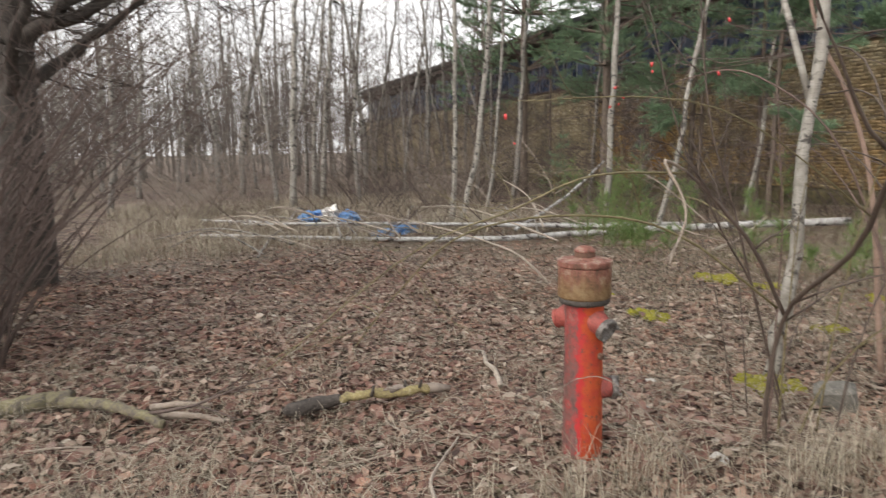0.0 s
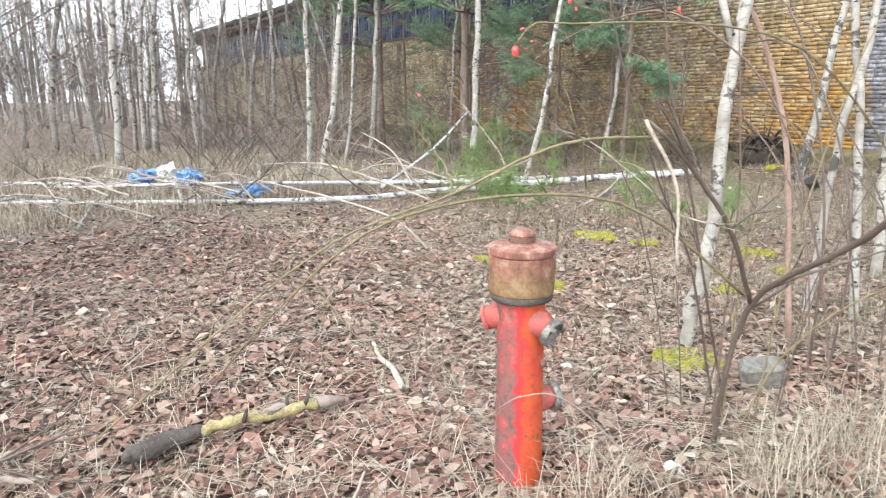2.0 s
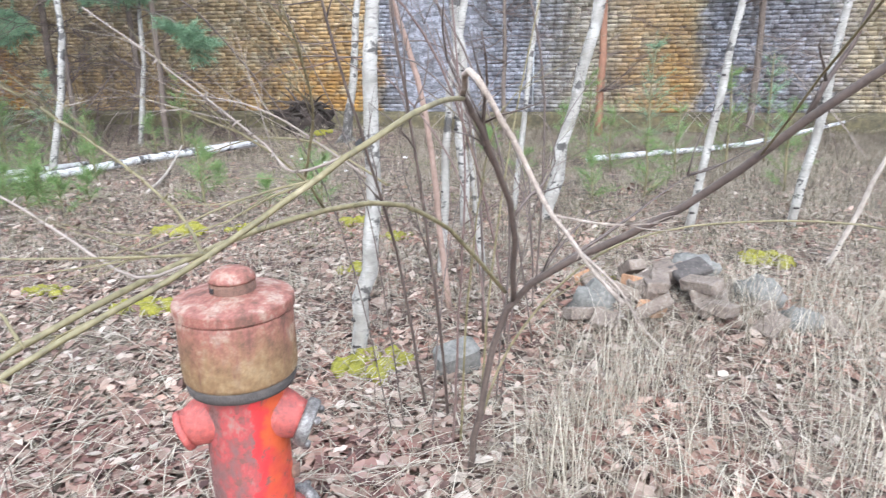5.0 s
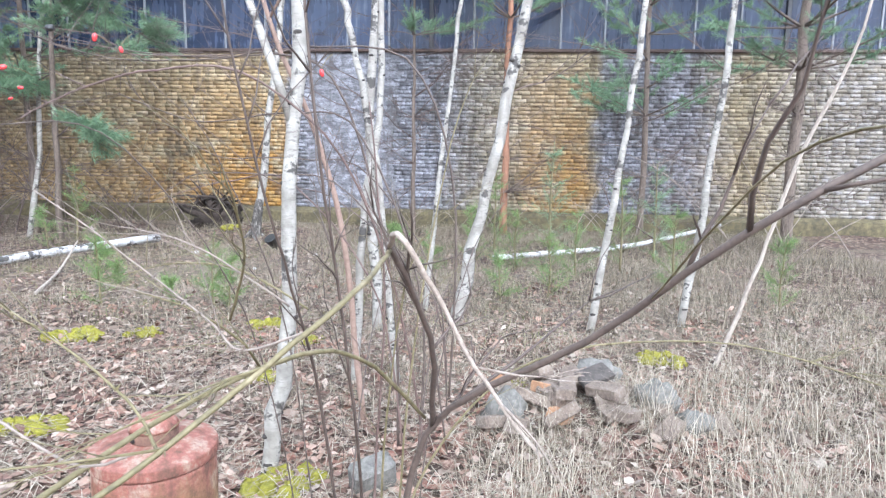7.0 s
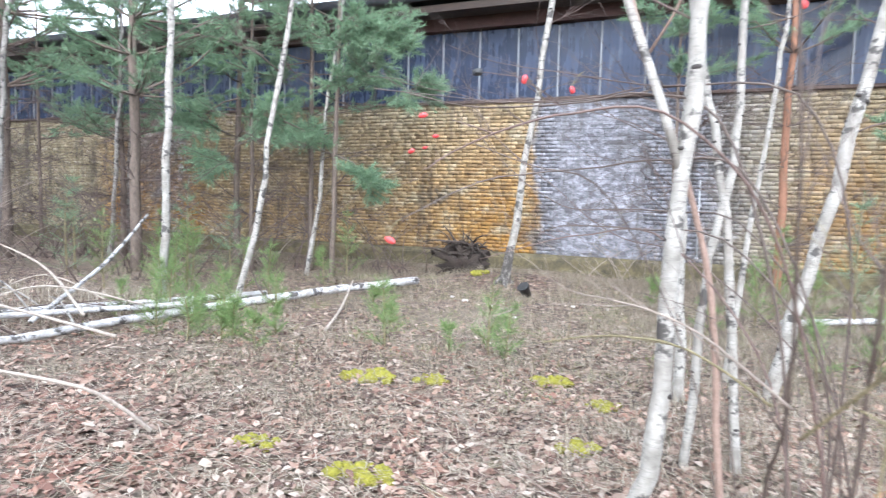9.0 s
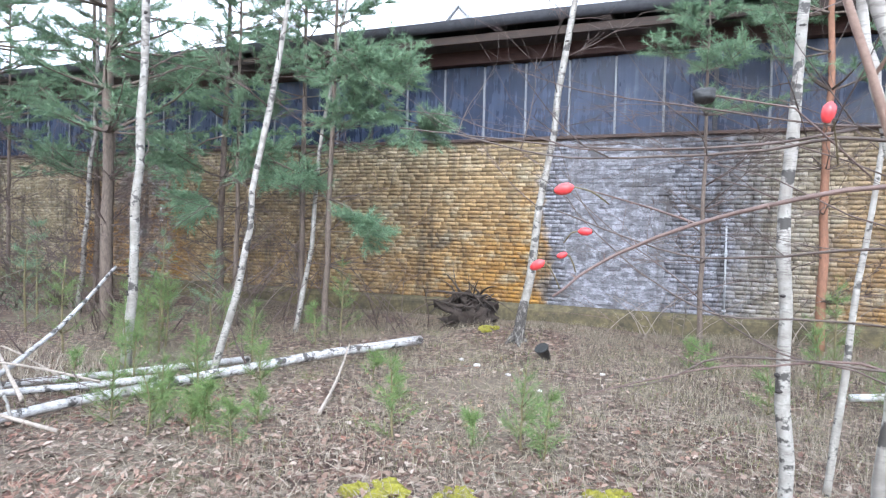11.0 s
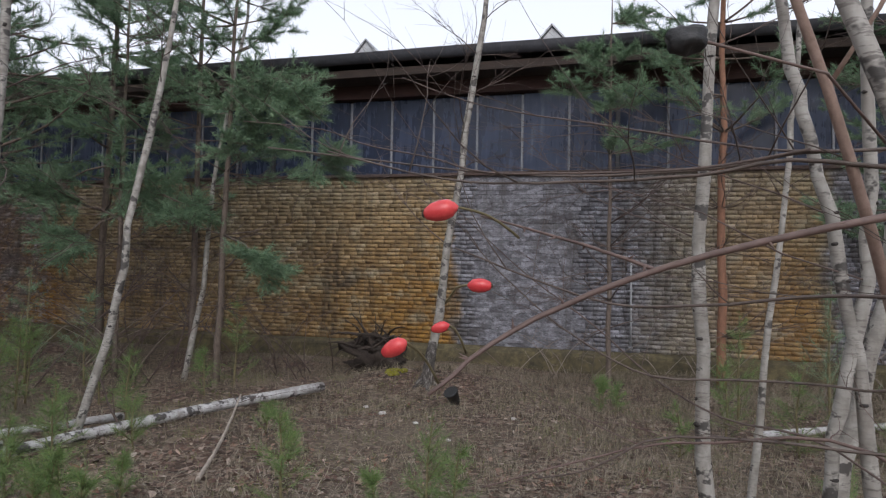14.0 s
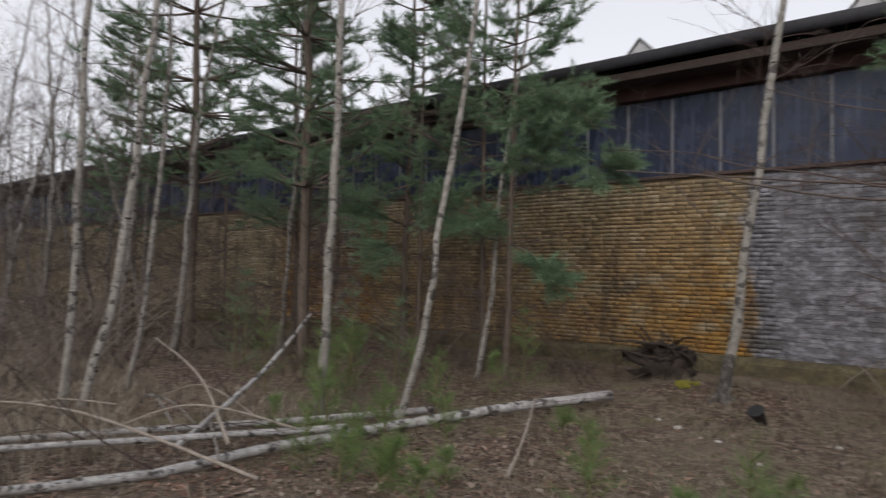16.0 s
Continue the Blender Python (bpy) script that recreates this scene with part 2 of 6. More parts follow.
M_HEAD = hydrant_head()
M_RUST = simple("brown_rust", [(0.07, 0.04, 0.03), (0.20, 0.11, 0.075)], 30, 0.85, bumps=0.5)
M_ALU = simple("tarnished_aluminium", [(0.05, 0.04, 0.035), (0.17, 0.155, 0.145), (0.40, 0.385, 0.36)], 34, 0.55, 0.5, bumps=0.4)
M_ZINC = simple("grey_downpipe", [(0.30, 0.31, 0.33), (0.46, 0.47, 0.48)], 10, 0.6, 0.3)
M_GUTTER = simple("dark_grey_gutter", [(0.02, 0.021, 0.026), (0.05, 0.05, 0.058)], 5, 0.55)
M_FASCIA = simple("rust_brown_fascia", [(0.022, 0.016, 0.014), (0.06, 0.038, 0.027)], 4, 0.8, stretch=(0.4, 1, 3))
M_BEAM = simple("dark_red_beam", [(0.03, 0.016, 0.014), (0.085, 0.04, 0.032)], 4, 0.8, stretch=(0.4, 1, 3))
M_SOFFIT = simple("dark_soffit_boards", [(0.03, 0.024, 0.022), (0.07, 0.055, 0.048)], 4, 0.85)
M_MULLION = simple("pale_grey_mullion", [(0.15, 0.16, 0.18), (0.28, 0.29, 0.31)], 8, 0.6)
M_MULLION_DARK = simple("dark_steel_mullion", [(0.015, 0.016, 0.02), (0.04, 0.042, 0.05)], 8, 0.5)
M_SILL = simple("rusty_sill_plate", [(0.03, 0.022, 0.02), (0.10, 0.06, 0.045)], 4, 0.75)
M_ROOF = simple("dark_roofing_felt", [(0.05, 0.05, 0.052), (0.10, 0.10, 0.10)], 2, 0.9)
M_VENT = simple("light_grey_vent_sheet", [(0.40, 0.41, 0.42), (0.58, 0.59, 0.60)], 4, 0.6)
M_PLINTH = simple("mossy_plinth", [(0.035, 0.03, 0.022), (0.095, 0.08, 0.045), (0.18, 0.15, 0.075)], 3, 0.95, bumps=0.6)
# gloom behind the glass put into the colour itself
M_DARKIN = simple("darkened_hall_interior", [(0.03, 0.03, 0.035), (0.06, 0.06, 0.065)], 2, 0.9)


def hydrant_paint():
    """Dull crimson on one flank, bright orange-red on the other, chipped and rusty between."""
    m, n, l, p = material("chipped_red_paint")
    v = mapped(n, l, (1, 1, 1))
    sep = n.new("ShaderNodeSeparateXYZ")
    l.new(v, sep.inputs[0])
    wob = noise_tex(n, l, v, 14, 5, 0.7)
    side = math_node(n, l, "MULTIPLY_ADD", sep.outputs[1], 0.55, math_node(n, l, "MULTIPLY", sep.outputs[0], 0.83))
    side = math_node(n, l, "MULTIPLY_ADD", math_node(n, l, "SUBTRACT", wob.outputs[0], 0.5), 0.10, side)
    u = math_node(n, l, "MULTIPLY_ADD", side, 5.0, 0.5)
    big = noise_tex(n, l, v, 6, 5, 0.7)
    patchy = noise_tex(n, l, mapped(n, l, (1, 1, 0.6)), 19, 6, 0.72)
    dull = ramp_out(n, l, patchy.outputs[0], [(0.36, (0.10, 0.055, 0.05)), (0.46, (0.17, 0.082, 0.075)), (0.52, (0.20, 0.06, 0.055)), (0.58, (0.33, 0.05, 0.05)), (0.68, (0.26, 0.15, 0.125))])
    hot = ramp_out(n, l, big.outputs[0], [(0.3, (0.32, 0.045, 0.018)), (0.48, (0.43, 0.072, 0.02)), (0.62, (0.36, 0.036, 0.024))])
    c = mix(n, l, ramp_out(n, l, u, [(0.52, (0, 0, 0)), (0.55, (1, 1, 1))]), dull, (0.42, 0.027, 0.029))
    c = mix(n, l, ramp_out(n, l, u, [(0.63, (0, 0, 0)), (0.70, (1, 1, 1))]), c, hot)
    chip = noise_tex(n, l, v, 38, 5, 0.75)
    c = mix(n, l, ramp_out(n, l, chip.outputs[0], [(0.57, (0, 0, 0)), (0.62, (0.85, 0.85, 0.85))]), c, (0.12, 0.062, 0.048))
    l.new(c, p.inputs["Base Color"])
    l.new(ramp_out(n, l, chip.outputs[0], [(0.4, (0.38, 0.38, 0.38)), (0.7, (0.8, 0.8, 0.8))]), p.inputs["Roughness"])
    bump(n, l, chip.outputs[0], p, 0.35, 0.003)
    return m


M_HYDRANT = hydrant_paint()
M_RED_DULL = simple("dull_crimson_paint", [(0.13, 0.05, 0.045), (0.25, 0.06, 0.05), (0.36, 0.075, 0.06), (0.30, 0.15, 0.12)], 20, 0.6, bumps=0.4)


def brick_stain(name, per_object):
    """Grey-violet engineering brick with lime bloom, and zones of ochre algae that run down from the sill."""
    m, n, l, p = material(name)
    g = n.new("ShaderNodeNewGeometry")
    sep = n.new("ShaderNodeSeparateXYZ")
    l.new(g.outputs["Position"], sep.inputs[0])
    v = g.outputs["Position"]
    if per_object:
        rnd = n.new("ShaderNodeObjectInfo").outputs["Random"]
    else:
        rnd = g.outputs["Random Per Island"]
    grey = ramp_out(n, l, rnd, [(0.0, (0.115, 0.112, 0.123)), (0.3, (0.155, 0.152, 0.168)), (0.75, (0.205, 0.202, 0.222)), (1.0, (0.28, 0.276, 0.30))])
    tan = ramp_out(n, l, rnd, [(0.0, (0.29, 0.235, 0.145)), (0.4, (0.36, 0.30, 0.19)), (0.8, (0.42, 0.355, 0.235)), (1.0, (0.48, 0.415, 0.30))])
    ochre = ramp_out(n, l, rnd, [(0.0, (0.22, 0.108, 0.022)), (0.4, (0.33, 0.16, 0.026)), (0.8, (0.40, 0.205, 0.032)), (1.0, (0.43, 0.255, 0.07))])
    wob = noise_tex(n, l, mapped(n, l, (0.35, 1, 0.5), "Object"), 1.0, 4, 0.6)
    l.new(v, wob.inputs["Vector"])
    x = math_node(n, l, "MULTIPLY_ADD", math_node(n, l, "SUBTRACT", wob.outputs[0], 0.5), 1.1, sep.outputs[0])
    xs = math_node(n, l, "MULTIPLY_ADD", x, 1 / 40.0, 0.75)

    def at(px):
        return px / 40.0 + 0.75

    W, K = (1, 1, 1), (0, 0, 0)
    zone = ramp_out(n, l, xs, [(at(-17), K), (at(-16), W), (at(-13.0), W), (at(-12.4), (0.45,) * 3), (at(-7.6), (0.5,) * 3),
                               (at(-5.6), (0.75,) * 3), (at(-3.75), W), (at(-3.62), K), (at(0.6), K), (at(1.2), (0.6,) * 3), (at(2.3), (0.85,) * 3), (at(2.65), K), (at(5.2), (0.2,) * 3), (at(6.2), K)])
    greyz = ramp_out(n, l, xs, [(at(-16), K), (at(-15), (0.6,) * 3), (at(-13.3), W), (at(-12.9), K), (at(-3.78), K), (at(-3.65), W), (at(-0.6), W), (at(0.3), (0.3,) * 3),
                                (at(2.5), K), (at(2.7), W), (at(4.4), W), (at(5.3), K), (at(7.0), (0.5,) * 3)])
    squash = n.new("ShaderNodeMapping")
    squash.inputs["Scale"].default_value = (1.1, 1.0, 1.7)
    l.new(v, squash.inputs["Vector"])
    stretched = squash.outputs[0]
    patch = noise_tex(n, l, stretched, 1.0, 6, 0.7)
    height = math_node(n, l, "MULTIPLY_ADD", math_node(n, l, "SUBTRACT", wob.outputs[0], 0.5), 2.2, sep.outputs[2])
    zone = math_node(n, l, "MULTIPLY", zone, ramp_out(n, l, math_node(n, l, "MULTIPLY", height, 0.25), [(0.25, W), (0.6, (0.6,) * 3), (0.85, (0.3,) * 3)]))
    zone = math_node(n, l, "MULTIPLY", zone, ramp_out(n, l, patch.outputs[0], [(0.38, (0.08,) * 3), (0.50, W)]))
    c = mix(n, l, greyz, tan, grey)
    c = mix(n, l, zone, c, ochre)
    lime = noise_tex(n, l, stretched, 4.0, 7, 0.75)
    c = mix(n, l, math_node(n, l, "MULTIPLY", greyz, ramp_out(n, l, lime.outputs[0], [(0.47, K), (0.62, (0.65,) * 3)])), c, (0.52, 0.525, 0.585))
    soot = noise_tex(n, l, stretched, 0.8, 6, 0.7)
    c = mix(n, l, ramp_out(n, l, soot.outputs[0], [(0.54, K), (0.70, (0.7,) * 3)]), c, (0.07, 0.06, 0.05))
    rough_map = n.new("ShaderNodeMapping")
    rough_map.inputs["Scale"].default_value = (11.0, 1.0, 24.0)
    l.new(v, rough_map.inputs["Vector"])
    spall = noise_tex(n, l, rough_map.outputs[0], 1.0, 6, 0.8)
    c = mix(n, l, ramp_out(n, l, spall.outputs[0], [(0.54, K), (0.60, (0.7,) * 3)]), c, (0.05, 0.045, 0.045))
    line_map = n.new("ShaderNodeMapping")
    line_map.inputs["Scale"].default_value = (5.0, 1.0, 21.0)
    l.new(v, line_map.inputs["Vector"])
    courses = noise_tex(n, l, line_map.outputs[0], 1.0, 5, 0.75)
    c = mix(n, l, 0.6, c, ramp_out(n, l, courses.outputs[0], [(0.34, (0.5,) * 3), (0.5, (0.9,) * 3), (0.66, (1.15,) * 3)]), "MULTIPLY")
    run = n.new("ShaderNodeMapping")
    run.inputs["Scale"].default_value = (2.6, 1.0, 0.3)
    l.new(v, run.inputs["Vector"])
    drips = noise_tex(n, l, run.outputs[0], 1.0, 5, 0.7)
    c = mix(n, l, ramp_out(n, l, drips.outputs[0], [(0.52, K), (0.66, (0.72,) * 3)]), c, (0.065, 0.054, 0.042))
    fine = noise_tex(n, l, v, 45, 5, 0.7)
    c = mix(n, l, 0.5, c, ramp_out(n, l, fine.outputs[0], [(0.3, (0.35,) * 3), (0.65, W)]), "MULTIPLY")
    l.new(c, p.inputs["Base Color"])
    p.inputs["Roughness"].default_value = 0.85
    bump(n, l, fine.outputs[0], p, 0.6, 0.008)
    return m


M_BRICK = brick_stain("stained_brick", False)
M_BRICK_ONE = brick_stain("stained_brick_single", True)
M_JOINT = brick_stain("stained_joints", True)
M_MORTAR = simple("recessed_mortar", [(0.08, 0.072, 0.065), (0.15, 0.137, 0.125), (0.24, 0.228, 0.215)], 1.2, 0.95, fine=9.0)


def glass_dirty():
    """Dusty wired glass, dark and blue-grey, streaked by rain."""
    m, n, l, p = material("dusty_wired_glass")
    v = mapped(n, l, (1, 1, 1))
    streak = noise_tex(n, l, mapped(n, l, (9, 9, 0.6)), 1.0, 5, 0.65)
    cloud = noise_tex(n, l, v, 1.6, 4, 0.6)
    oi = n.new("ShaderNodeObjectInfo")
    f = math_node(n, l, "MULTIPLY_ADD", streak.outputs[0], 0.5, math_node(n, l, "MULTIPLY", cloud.outputs[0], 0.5))
    f = math_node(n, l, "MULTIPLY_ADD", math_node(n, l, "SUBTRACT", oi.outputs["Random"], 0.5), 0.15, f)
    l.new(ramp_out(n, l, f, [(0.35, (0.018, 0.026, 0.052)), (0.6, (0.046, 0.064, 0.118)), (0.74, (0.13, 0.155, 0.21))]), p.inputs["Base Color"])
    l.new(ramp_out(n, l, f, [(0.4, (0.16,) * 3), (0.7, (0.5,) * 3)]), p.inputs["Roughness"])
    p.inputs["Transmission Weight"].default_value = 0.25
    p.inputs["Specular IOR Level"].default_value = 0.18
    return m


M_GLASS = glass_dirty()


def litter():
    """Trodden leaf litter: small overlapping leaf shapes in browns, worn to pale straw and moss in patches."""
    m, n, l, p = material("leaf_litter")
    v = mapped(n, l, (1, 1, 1))
    warp = noise_tex(n, l, v, 9, 3)
    vv = mix(n, l, 0.06, v, warp.outputs["Color"], "ADD")
    vor = n.new("ShaderNodeTexVoronoi")
    vor.inputs["Scale"].default_value = 17
    l.new(vv, vor.inputs["Vector"])
    sepc = n.new("ShaderNodeSeparateColor")
    l.new(vor.outputs["Color"], sepc.inputs[0])
    leaf = ramp_out(n, l, sepc.outputs[0], [(0.0, (0.035, 0.02, 0.015)), (0.35, (0.10, 0.055, 0.04)), (0.7, (0.18, 0.115, 0.085)), (1.0, (0.34, 0.27, 0.22))])
    edge = ramp_out(n, l, vor.outputs["Distance"], [(0.0, (1, 1, 1)), (0.45, (0.8,) * 3), (0.75, (0.35,) * 3)])
    c = mix(n, l, 0.8, leaf, edge, "MULTIPLY")
    straw = noise_tex(n, l, mapped(n, l, (1, 1, 1)), 55, 5, 0.7)
    strawc = ramp_out(n, l, straw.outputs[0], [(0.3, (0.065, 0.05, 0.035)), (0.55, (0.15, 0.12, 0.085)), (0.75, (0.25, 0.215, 0.165))])
    zone = noise_tex(n, l, v, 0.55, 5, 0.6)
    c = mix(n, l, ramp_out(n, l, zone.outputs[0], [(0.44, (0, 0, 0)), (0.62, (0.8,) * 3)]), c, strawc)
    mz = noise_tex(n, l, v, 1.1, 5, 0.65)
    c = mix(n, l, ramp_out(n, l, mz.outputs[0], [(0.60, (0, 0, 0)), (0.72, (0.5,) * 3)]), c, (0.17, 0.17, 0.05))
    l.new(c, p.inputs["Base Color"])
    p.inputs["Roughness"].default_value = 0.9
    bump(n, l, vor.outputs["Distance"], p, 0.7, 0.02)
    return m


M_GROUND = litter()

# ---------------------------------------------------------------- geometry helpers


class Geo:
    """Vertices and faces gathered for one mesh."""

    def __init__(self):
        self.v, self.f = [], []

    def tube(self, pts, radii, n=6):
        pts = [Vector(q) for q in pts]
        a = None
        start = len(self.v)
        for i, q in enumerate(pts):
            d = (pts[min(i + 1, len(pts) - 1)] - pts[max(i - 1, 0)])
            d = d.normalized() if d.length > 1e-9 else Vector((0, 0, 1))
            if a is None:
                a = d.orthogonal().normalized()
            a = (a - d * a.dot(d))
            a = a.normalized() if a.length > 1e-6 else d.orthogonal().normalized()
            b = d.cross(a)
            for k in range(n):
                w = 2 * math.pi * k / n
                self.v.append(tuple(q + (a * math.cos(w) + b * math.sin(w)) * radii[i]))
        for i in range(len(pts) - 1):
            for k in range(n):
                o, o2 = start + i * n, start + (i + 1) * n
                self.f.append((o + k, o + (k + 1) % n, o2 + (k + 1) % n, o2 + k))
        self.f.append(tuple(start + k for k in reversed(range(n))))
        self.f.append(tuple(start + (len(pts) - 1) * n + k for k in range(n)))
        return self

    def lathe(self, profile, n=32, axis=None, origin=(0, 0, 0)):
        """Revolves (radius, height) pairs about an axis."""
        q = Vector((0, 0, 1)).rotation_difference(Vector(axis or (0, 0, 1)))
        start = len(self.v)
        for r, h in profile:
            for k in range(n):
                w = 2 * math.pi * k / n
                self.v.append(tuple(q @ Vector((r * math.cos(w), r * math.sin(w), h)) + Vector(origin)))
        for i in range(len(profile) - 1):
            for k in range(n):
                o, o2 = start + i * n, start + (i + 1) * n
                self.f.append((o + k, o + (k + 1) % n, o2 + (k + 1) % n, o2 + k))
        self.f.append(tuple(start + k for k in reversed(range(n))))
        self.f.append(tuple(start + (len(profile) - 1) * n + k for k in range(n)))
        return self

    def box(self, lo, hi, m=None):
        o = len(self.v)
        for z in (lo[2], hi[2]):
            for x, y in ((lo[0], lo[1]), (hi[0], lo[1]), (hi[0], hi[1]), (lo[0], hi[1])):
                q = Vector((x, y, z))
                self.v.append(tuple(m @ q if m else q))
        self.f += [tuple(o + i for i in f) for f in ((3, 2, 1, 0), (4, 5, 6, 7), (0, 1, 5, 4), (1, 2, 6, 5), (2, 3, 7, 6), (3, 0, 4, 7))]
        return self

    def bevel_box(self, lo, hi, b, m=None):
        """A box with chamfered long edges on all sides."""
        o = len(self.v)
        (x0, y0, z0), (x1, y1, z1) = lo, hi
        for z, s in ((z0, b), (z0 + b, 0), (z1 - b, 0), (z1, b)):
            for x, y in ((x0 + b + s, y0 + s), (x1 - b - s, y0 + s), (x1 - s, y0 + b + s), (x1 - s, y1 - b - s),
                         (x1 - b - s, y1 - s), (x0 + b + s, y1 - s), (x0 + s, y1 - b - s), (x0 + s, y0 + b + s)):
                q = Vector((x, y, z))
                self.v.append(tuple(m @ q if m else q))
        for i in range(3):
            for k in range(8):
                self.f.append((o + i * 8 + k, o + i * 8 + (k + 1) % 8, o + (i + 1) * 8 + (k + 1) % 8, o + (i + 1) * 8 + k))
        self.f.append(tuple(o + k for k in reversed(range(8))))
        self.f.append(tuple(o + 24 + k for k in range(8)))
        return self

    def blob(self, centre, size, seed=0, rough=0.25, n=10, freq=2.0):
        """A lumpy rounded body."""
        o = len(self.v)
        rows = max(4, n // 2 + 1)
        for i in range(rows + 1):
            th = math.pi * i / rows
            for k in range(n):
                w = 2 * math.pi * k / n
                d = Vector((math.sin(th) * math.cos(w), math.sin(th) * math.sin(w), math.cos(th)))
                s = 1 + rough * noise.noise(d * freq + Vector((seed * 7.1, seed * 3.3, seed)))
                self.v.append((centre[0] + d.x * size[0] * s, centre[1] + d.y * size[1] * s, centre[2] + d.z * size[2] * s))
        for i in range(rows):
            for k in range(n):
                self.f.append((o + i * n + k, o + (i + 1) * n + k, o + (i + 1) * n + (k + 1) % n, o + i * n + (k + 1) % n))
        return self

    def mesh(self, name, mat, smooth=True):
        me = bpy.data.meshes.new(name)
        me.from_pydata(self.v, [], self.f)
        me.materials.append(mat)
        if smooth:
            me.polygons.foreach_set("use_smooth", [True] * len(me.polygons))
        me.update()
        return me


def thing(name, label, category, group="", at=(0, 0, 0)):
    ob = new(name)
    ob.empty_display_size = 0.1
    ob.matrix_basis = Matrix.Translation(at)
    return tagged(ob, label, category, group)


def part(name, geo, mat, parent, label="", smooth=True, kind=""):
    """Links one mesh as a part of a thing; its coordinates are the thing's own."""
    ob = new(name, geo.mesh(name, mat, smooth))
    ob.parent = parent
    return tagged(ob, label, kind=kind)


def single(name, geo, mat, label, category="", group="", kind="", smooth=True, at=(0, 0, 0)):
    ob = new(name, geo.mesh(name, mat, smooth))
    ob.matrix_basis = Matrix.Translation(at)
    return tagged(ob, label, category, group, kind)


def raw_mesh(name, verts, faces, mat, smooth=False):
    """Fast mesh from numpy arrays; faces all of one size."""
    me = bpy.data.meshes.new(name)
    k = faces.shape[1]
    me.vertices.add(len(verts))
    me.vertices.foreach_set("co", verts.astype(np.float32).ravel())
    me.loops.add(faces.size)
    me.loops.foreach_set("vertex_index", faces.astype(np.int32).ravel())
    me.polygons.add(len(faces))
    me.polygons.foreach_set("loop_start", np.arange(0, faces.size, k, dtype=np.int32))
    me.materials.append(mat)
    me.update(calc_edges=True)
    if smooth:
        me.polygons.foreach_set("use_smooth", [True] * len(faces))
    return me


def ground_z(x, y):
    """Gentle unevenness of the forest floor."""
    z = 0.022 * np.sin(1.7 * x + 0.6 * y) + 0.02 * np.sin(2.3 * y - 1.1 * x + 1.0) + 0.012 * np.sin(5.1 * x + 1.3) * np.sin(4.3 * y)
    z = z + 0.16 * np.exp(-(((x - 1.1) / 0.75) ** 2 + ((y - 2.25) / 0.5) ** 2))
    z = z + 0.18 * np.exp(-(((x + 3.8) / 1.1) ** 2 + ((y - 9.9) / 0.7) ** 2))
    return z - 0.01


def wander(pts, steps, amount, rng):
    """A smooth line through the points with small irregular bends."""
    pts = [Vector(q) for q in pts]
    out = []
    segs = len(pts) - 1
    for i in range(steps + 1):
        u = i / steps * segs
        k = min(int(u), segs - 1)
        w = u - k
        p0, p1, p2, p3 = pts[max(k - 1, 0)], pts[k], pts[k + 1], pts[min(k + 2, segs)]
        q = 0.5 * ((2 * p1) + (p2 - p0) * w + (2 * p0 - 5 * p1 + 4 * p2 - p3) * w * w + (3 * p1 - p0 - 3 * p2 + p3) * w ** 3)
        j = amount if 0 < i < steps else 0
        out.append(q + Vector((rng.uniform(-j, j), rng.uniform(-j, j), rng.uniform(-j, j) * 0.4)))
    return out


def branchlet(geo, start, way, length, radius, rng, depth, droop=0.0, fork=4, spread=0.8):
    """A twig that bends, tapers and forks again."""
    d = way.normalized()
    pts, q = [start.copy()], start.copy()
    n = 5 if depth else 4
    for i in range(n):
        d = (d + Vector((rng.uniform(-0.22, 0.22), rng.uniform(-0.22, 0.22), rng.uniform(-0.18, 0.2) - droop))).normalized()
        q = q + d * (length / n)
        pts.append(q.copy())
    geo.tube(pts, [radius * (1 - 0.75 * i / n) for i in range(n + 1)], 4 if depth else 3)
    if depth > 0:
        for i in range(fork):
            k = rng.randint(1, n)
            base = pts[k]
            way2 = (pts[k] - pts[k - 1]).normalized() + Vector((rng.uniform(-1, 1), rng.uniform(-1, 1), rng.uniform(-0.5, 0.7))) * spread
            branchlet(geo, base, way2, length * rng.uniform(0.35, 0.65), radius * 0.5, rng, depth - 1, droop, fork, spread)


# ---------------------------------------------------------------- ground

NEAR_X = np.concatenate([-np.geomspace(16.5, 1500, 26)[::-1], np.arange(-16, 9, 0.14), np.geomspace(9.2, 1500, 26)])
NEAR_Y = np.concatenate([-np.geomspace(6.5, 1500, 26)[::-1], np.arange(-6, 13, 0.14), np.geomspace(13.2, 1500, 26)])
gx, gy = np.meshgrid(NEAR_X, NEAR_Y)
gz = ground_z(gx, gy)
gv = np.stack([gx, gy, gz], -1).reshape(-1, 3)
ny, nx = gx.shape
gi = np.arange(nx * ny).reshape(ny, nx)
gf = np.stack([gi[:-1, :-1], gi[:-1, 1:], gi[1:, 1:], gi[1:, :-1]], -1).reshape(-1, 4)
tagged(new("ground", raw_mesh("ground", gv, gf, M_GROUND, True)), "forest floor of brown leaf litter, straw and moss", "ground", kind="structure")

# ---------------------------------------------------------------- factory hall

